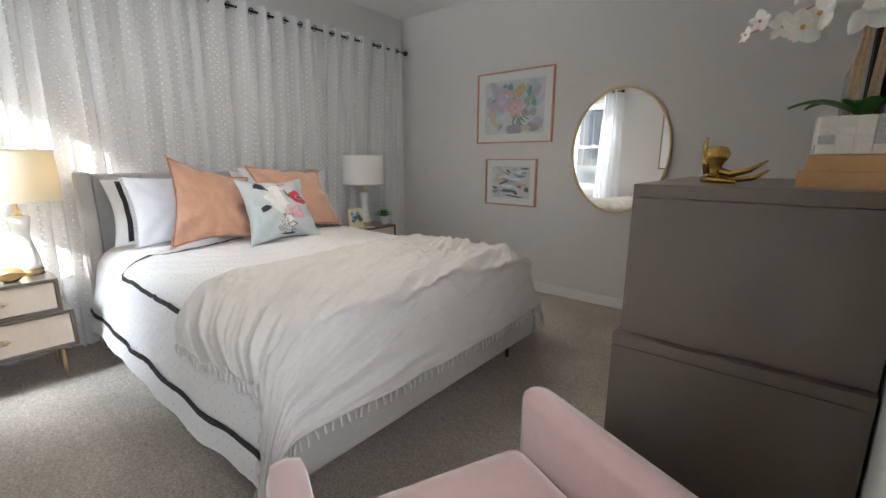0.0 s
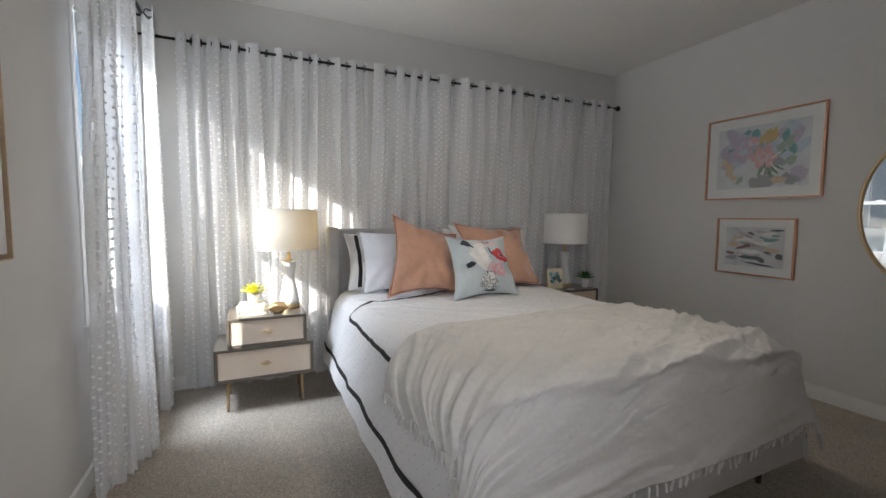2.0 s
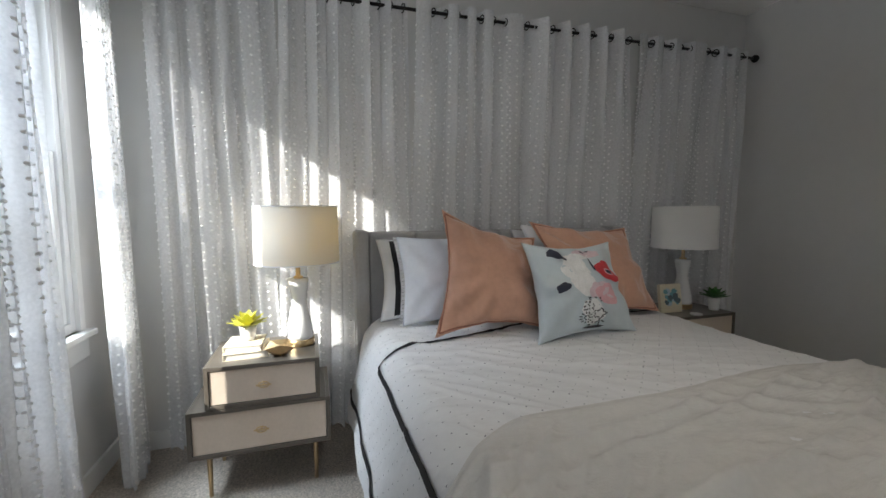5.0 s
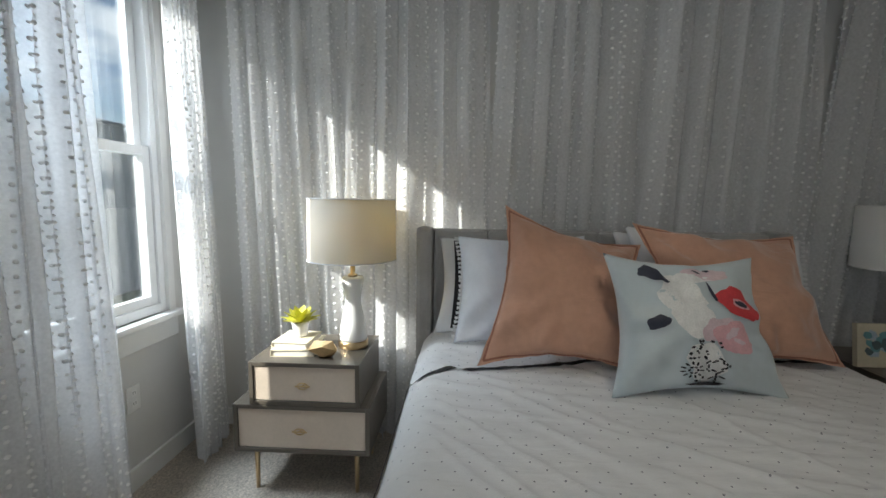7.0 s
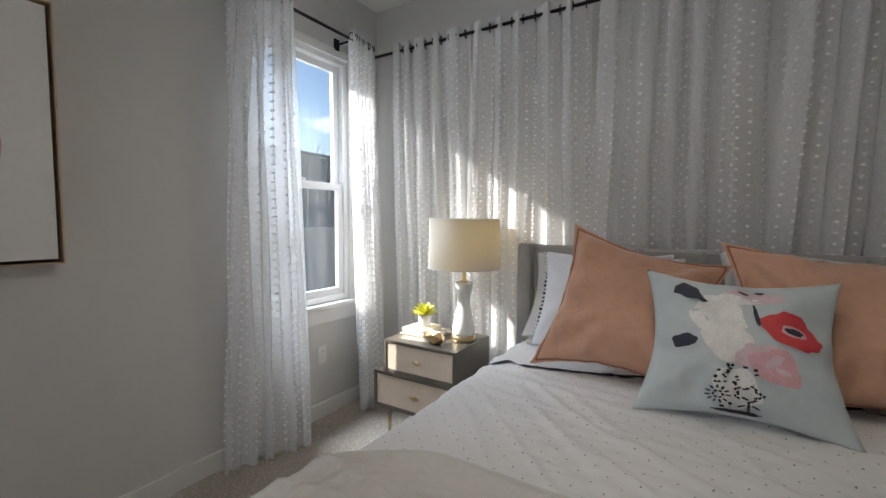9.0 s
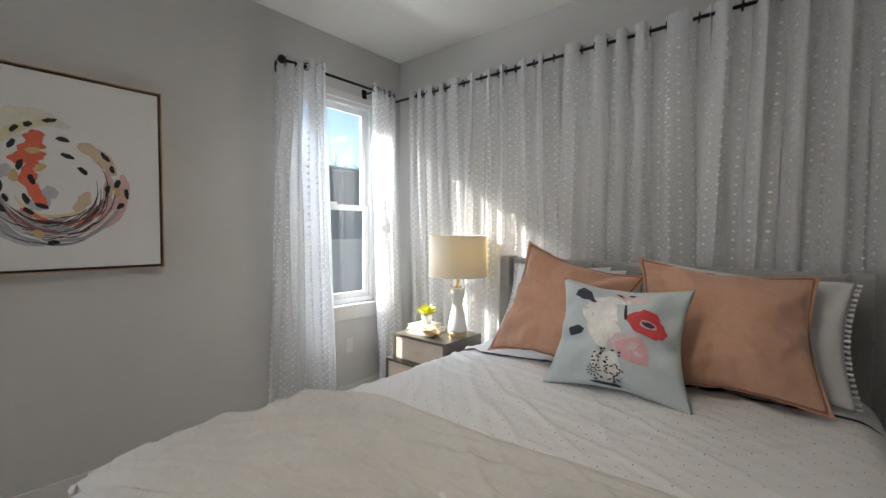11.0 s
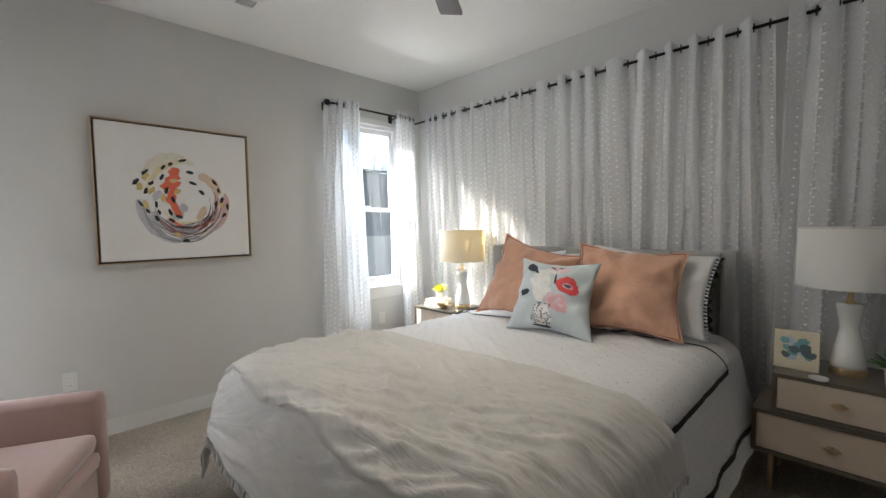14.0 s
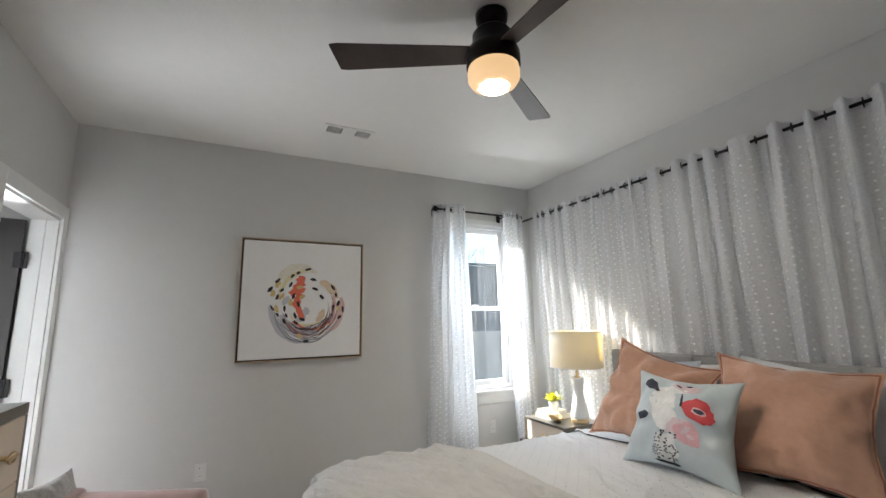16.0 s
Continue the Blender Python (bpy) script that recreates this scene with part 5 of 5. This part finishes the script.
def chest_tier(name, x0, x1, y0, y1, z0, z1, rows):
    t, lid = 0.02, 0.032
    part(name + "_top", box(x0, x1, y0, y1, z1 - lid, z1, 0.0015), TAUPE, dresser)
    for a in (y0, y1 - t):
        part("side_panel", box(x0, x1, a, a + t, z0, z1 - lid - 0.002, 0.0015), TAUPE, dresser)
    part("bottom_panel", box(x0, x1, y0 + t, y1 - t, z0, z0 + t, 0.001), TAUPE, dresser)
    part("back_panel", box(x1 - 0.012, x1, y0 + t, y1 - t, z0 + t, z1 - lid - 0.002), TAUPE, dresser)
    h = (z1 - z0 - t - lid) / rows
    for r in range(rows):
        a, b = z0 + t + r * h + 0.002, z0 + t + (r + 1) * h - 0.002
        d = part("drawer", box(x0 - 0.002, x0 + 0.42, y0 + t + 0.002, y1 - t - 0.002, a, b, 0.002), DRAWER, dresser, "cream drawer front")
        for c in (y0 + 0.14, y1 - 0.14):
            z = (a + b) / 2
            bm = tube([(x0 + 0.004, c, z), (x0 - 0.022, c, z)], 0.006, 10)
            add_box(bm, x0 - 0.028, x0 - 0.021, c - 0.032, c + 0.032, z - 0.004, z + 0.004, 0.001)
            for s in (1, -1):
                add_tube(bm, [(x0 - 0.024, c + 0.022 * math.cos(q), z + s * 0.013 * math.sin(q)) for q in [math.pi * j / 8 for j in range(9)]], 0.0035, 5)
            part("knob", bm, GOLD, d, "brass knob", True)


chest_tier("lower", -0.012, 0.506, -0.024, 0.80, 0.14, 0.78, 2)
chest_tier("upper", 0.0, 0.506, 0.0, 0.75, 0.782, DT, 2)
for x, y in ((0.02, 0.04), (0.02, 0.74), (0.47, 0.04), (0.47, 0.74)):
    part("leg", tube([(x, y, 0), (x, y, 0.14)], [0.012, 0.016], 12), GOLD, dresser, "slim brass leg", True)

# on the dresser
bm = bmesh.new()
ant = Vector((0.155, 1.68, DT))
add_lathe(bm, [(0.016, 0.0), (0.022, 0.012), (0.018, 0.04), (0.024, 0.065), (0.036, 0.080), (0.040, 0.10), (0.030, 0.118), (0.01, 0.124)], 16, 0.02, 0.0)
for pts, rad in ((((0.0, 0, 0.03), (-0.012, 0, 0.08), (-0.016, 0.0, 0.13), (-0.010, 0, 0.152)), (0.014, 0.011, 0.008, 0.003)),
                 (((0.02, 0, 0.045), (0.07, -0.02, 0.030), (0.12, -0.03, 0.045), (0.165, -0.03, 0.075)), (0.014, 0.012, 0.009, 0.003)),
                 (((0.01, 0, 0.014), (0.07, 0.02, 0.010), (0.13, 0.03, 0.018), (0.17, 0.03, 0.045)), (0.014, 0.010, 0.008, 0.003)),
                 (((-0.01, 0, 0.012), (0.03, -0.05, 0.010), (0.09, -0.07, 0.006)), (0.013, 0.010, 0.005))):
    add_tube(bm, pts, rad, 10)
bmesh.ops.scale(bm, vec=(0.8, 0.8, 0.8), verts=bm.verts)
bmesh.ops.translate(bm, vec=ant + Vector((0.02, 0, 0)), verts=bm.verts)
tagged(finish("antler_ornament", bm, OLD_GOLD, None, "", True), "aged gold antler ornament on the dresser", "ornament")
book("book", 0.365, 0.545, 1.56, 1.84, DT, 0.036, TAN, 0, "tan cloth book lying on the dresser")
book("book", 0.38, 0.545, 1.57, 1.82, DT + 0.0365, 0.036, TAN, 0, "tan cloth book lying on another book")
casket = empty("shell_box", pose(0.465, 1.69, DT + 0.073), "shell-tiled cream planter box on stacked books", "box")
part("body", box(-0.075, 0.078, -0.10, 0.10, 0, 0.082, 0.002), SHELL, casket)
rng = random.Random(3)
for i in range(6):
    for j in range(4):
        m = SHELL_DARK if rng.random() < 0.25 else SHELL
        y0 = -0.099 + 0.033 * i
        part("tile", box(-0.0785, -0.0752, y0 + 0.001, y0 + 0.032, 0.002 + 0.0205 * j, 0.0215 + 0.0205 * j), m, casket)
for i in range(5):
    for j in range(4):
        m = SHELL_DARK if rng.random() < 0.25 else SHELL
        x0 = -0.074 + 0.030 * i
        part("tile", box(x0 + 0.001, x0 + 0.029, -0.1035, -0.1002, 0.002 + 0.0205 * j, 0.0215 + 0.0205 * j), m, casket)

orchid = empty("orchid", pose(0.465, 1.69, DT + 0.1555), "white phalaenopsis orchid with two arching flower stems", "plant")
for a, ln in ((190, 0.14), (165, 0.11), (20, 0.07), (345, 0.08), (250, 0.06)):
    bm = bmesh.new()

    def strap(u, v, a=radians(a), ln=ln):
        w = 0.034 * math.sin(math.pi * (0.12 + 0.88 * u)) * (2 * v - 1)
        r = ln * u
        return Vector((r * math.cos(a) - w * math.sin(a), r * math.sin(a) + w * math.cos(a), 0.038 * math.sin(2.4 * u) + 0.006 * (2 * v - 1) ** 2))

    add_grid(bm, strap, 10, 4)
    part("leaf", bm, LEAF, orchid, "dark green strap leaf", True)
STEMS = (((-0.03, 0.0, 0.0), (-0.03, 0, 0.12), (-0.02, 0, 0.22), (-0.05, -0.02, 0.27), (-0.10, -0.04, 0.26), (-0.17, -0.055, 0.225), (-0.24, -0.06, 0.205)),
         ((0.005, 0.02, 0.0), (0.01, 0.02, 0.14), (0.015, 0.02, 0.26), (0.0, 0.0, 0.35), (-0.05, -0.02, 0.38), (-0.12, -0.03, 0.36)))
for st in STEMS:
    part("stem", tube(st, [0.006, 0.005, 0.0045, 0.004, 0.003, 0.0025, 0.002][:len(st)], 8), BAMBOO, orchid, "brown flower stem", True)
    part("support_stick", tube([(st[0][0] + 0.008, st[0][1], 0.0), (st[2][0] + 0.006, st[2][1], 0.25)], 0.0065, 8), BAMBOO, orchid)


def flower(c, size, facing, seed):
    rng = random.Random(seed)
    q = Vector(facing).to_track_quat("Z", "Y").to_matrix()
    centre = None
    bm = bmesh.new()
    for k in range(5):
        a0 = 2 * math.pi * k / 5 + 0.3 + rng.uniform(-0.1, 0.1)
        broad = 0.52 if k in (1, 4) else 0.31

        def petal(u, v, a0=a0, broad=broad):
            r = size * u
            w = size * broad * math.sin(math.pi * min(0.96, 0.08 + 0.88 * u)) ** 0.55 * (2 * v - 1)
            p = Vector((r * math.cos(a0) - w * math.sin(a0), r * math.sin(a0) + w * math.cos(a0), size * (0.22 * u * u - 0.12 * (2 * v - 1) ** 2 * u)))
            return Vector(c) + q @ p

        add_grid(bm, petal, 6, 4)
    fl = part("flower", bm, PETAL, orchid, "white orchid flower", True)
    bm = bmesh.new()
    bmesh.ops.create_uvsphere(bm, u_segments=8, v_segments=6, radius=size * 0.14, matrix=Matrix.Translation(Vector(c) + q @ Vector((0, 0, size * 0.10))))
    part("lip", bm, LIP, fl, "ochre flower lip", True)


LIP = mat("orchid_lip", (0.62, 0.33, 0.10), 0.6, vary=0.25, scale=60)
BLOOMS = (((-0.24, -0.06, 0.205), 0.016), ((-0.215, -0.06, 0.232), 0.021), ((-0.17, -0.065, 0.212), 0.026), ((-0.135, -0.06, 0.202), 0.036),
          ((-0.105, -0.06, 0.228), 0.034), ((-0.03, -0.06, 0.232), 0.050), ((0.01, -0.075, 0.255), 0.058), ((0.052, -0.06, 0.230), 0.050),
          ((-0.148, -0.04, 0.288), 0.024), ((-0.13, -0.04, 0.33), 0.028), ((-0.06, -0.05, 0.30), 0.045), ((0.0, -0.04, 0.315), 0.054), ((0.048, -0.03, 0.31), 0.05),
          ((-0.09, -0.03, 0.36), 0.04), ((0.02, -0.02, 0.37), 0.05))
for i, (c, s) in enumerate(BLOOMS):
    flower(c, 1.22 * s, (-0.25 + 0.42 * ((i * 5) % 4 - 1.5), -0.8, 0.35 - 0.4 * (i % 3)), i)

# wall-mounted screen beyond the dresser
tv = empty("television", pose(XE, 2.98, 1.30), "large black flat television mounted on the wall", "television")
part("panel", box(-0.055, -0.02, -0.66, 0.72, -0.40, 0.42, 0.004), BLACK_METAL, tv, "thin black bezel")
part("screen", box(-0.058, -0.0552, -0.65, 0.71, -0.39, 0.41), SCREEN, tv, "dark glossy screen")
part("mount", box(-0.02, 0.0, -0.2, 0.2, -0.15, 0.15), BLACK_METAL, tv)

# ---- pink armchair ----
chair = empty("armchair", pose(0.038, 0.86, 0, 0, 0, 156), "blush pink velvet tub armchair with loose seat cushion", "armchair")
# local x: forwards, y: to the chair's left
W, D, AT = 0.375, 0.34, 0.085
part("base", box(-D, D - 0.03, -W + 0.01, W - 0.01, 0.12, 0.30, 0.03), PINK, chair, "", True)
part("arm", box(-D + 0.02, D, -W, -W + AT, 0.12, 0.622, 0.038), PINK, chair, "rounded velvet arm", True)
part("arm", box(-D + 0.02, D, W - AT, W, 0.12, 0.622, 0.038), PINK, chair, "rounded velvet arm", True)
part("back", box(-D - 0.01, -D + 0.11, -W, W, 0.12, 0.645, 0.045), PINK, chair, "rounded velvet back", True)
bm = box(-D + 0.10, D - 0.005, -W + AT + 0.004, W - AT - 0.004, 0.30, 0.37, 0.03)
part("seat_deck", bm, PINK, chair, "", True)
bm = box(-D + 0.10, D - 0.012, -W + AT + 0.004, W - AT - 0.004, 0.372, 0.455, 0.038)
part("seat_cushion", bm, PINK, chair, "plump velvet seat cushion", True)
for x, y in ((D - 0.07, -W + 0.06), (D - 0.07, W - 0.06), (-D + 0.06, -W + 0.06), (-D + 0.06, W - 0.06)):
    part("leg", lathe([(0.011, 0), (0.018, 0.12)], 14, x, y), WALNUT, chair, "tapered dark wooden leg", True)
pillow((0.235, 0.69, 0.46), (0.12, 0.40, 0.46), (0.19, 0.37, 0.72), (0.30, 0.65, 0.72), 0.11, SILVER, 15.0, "silver grey brocade cushion on the armchair", "", 0.06)
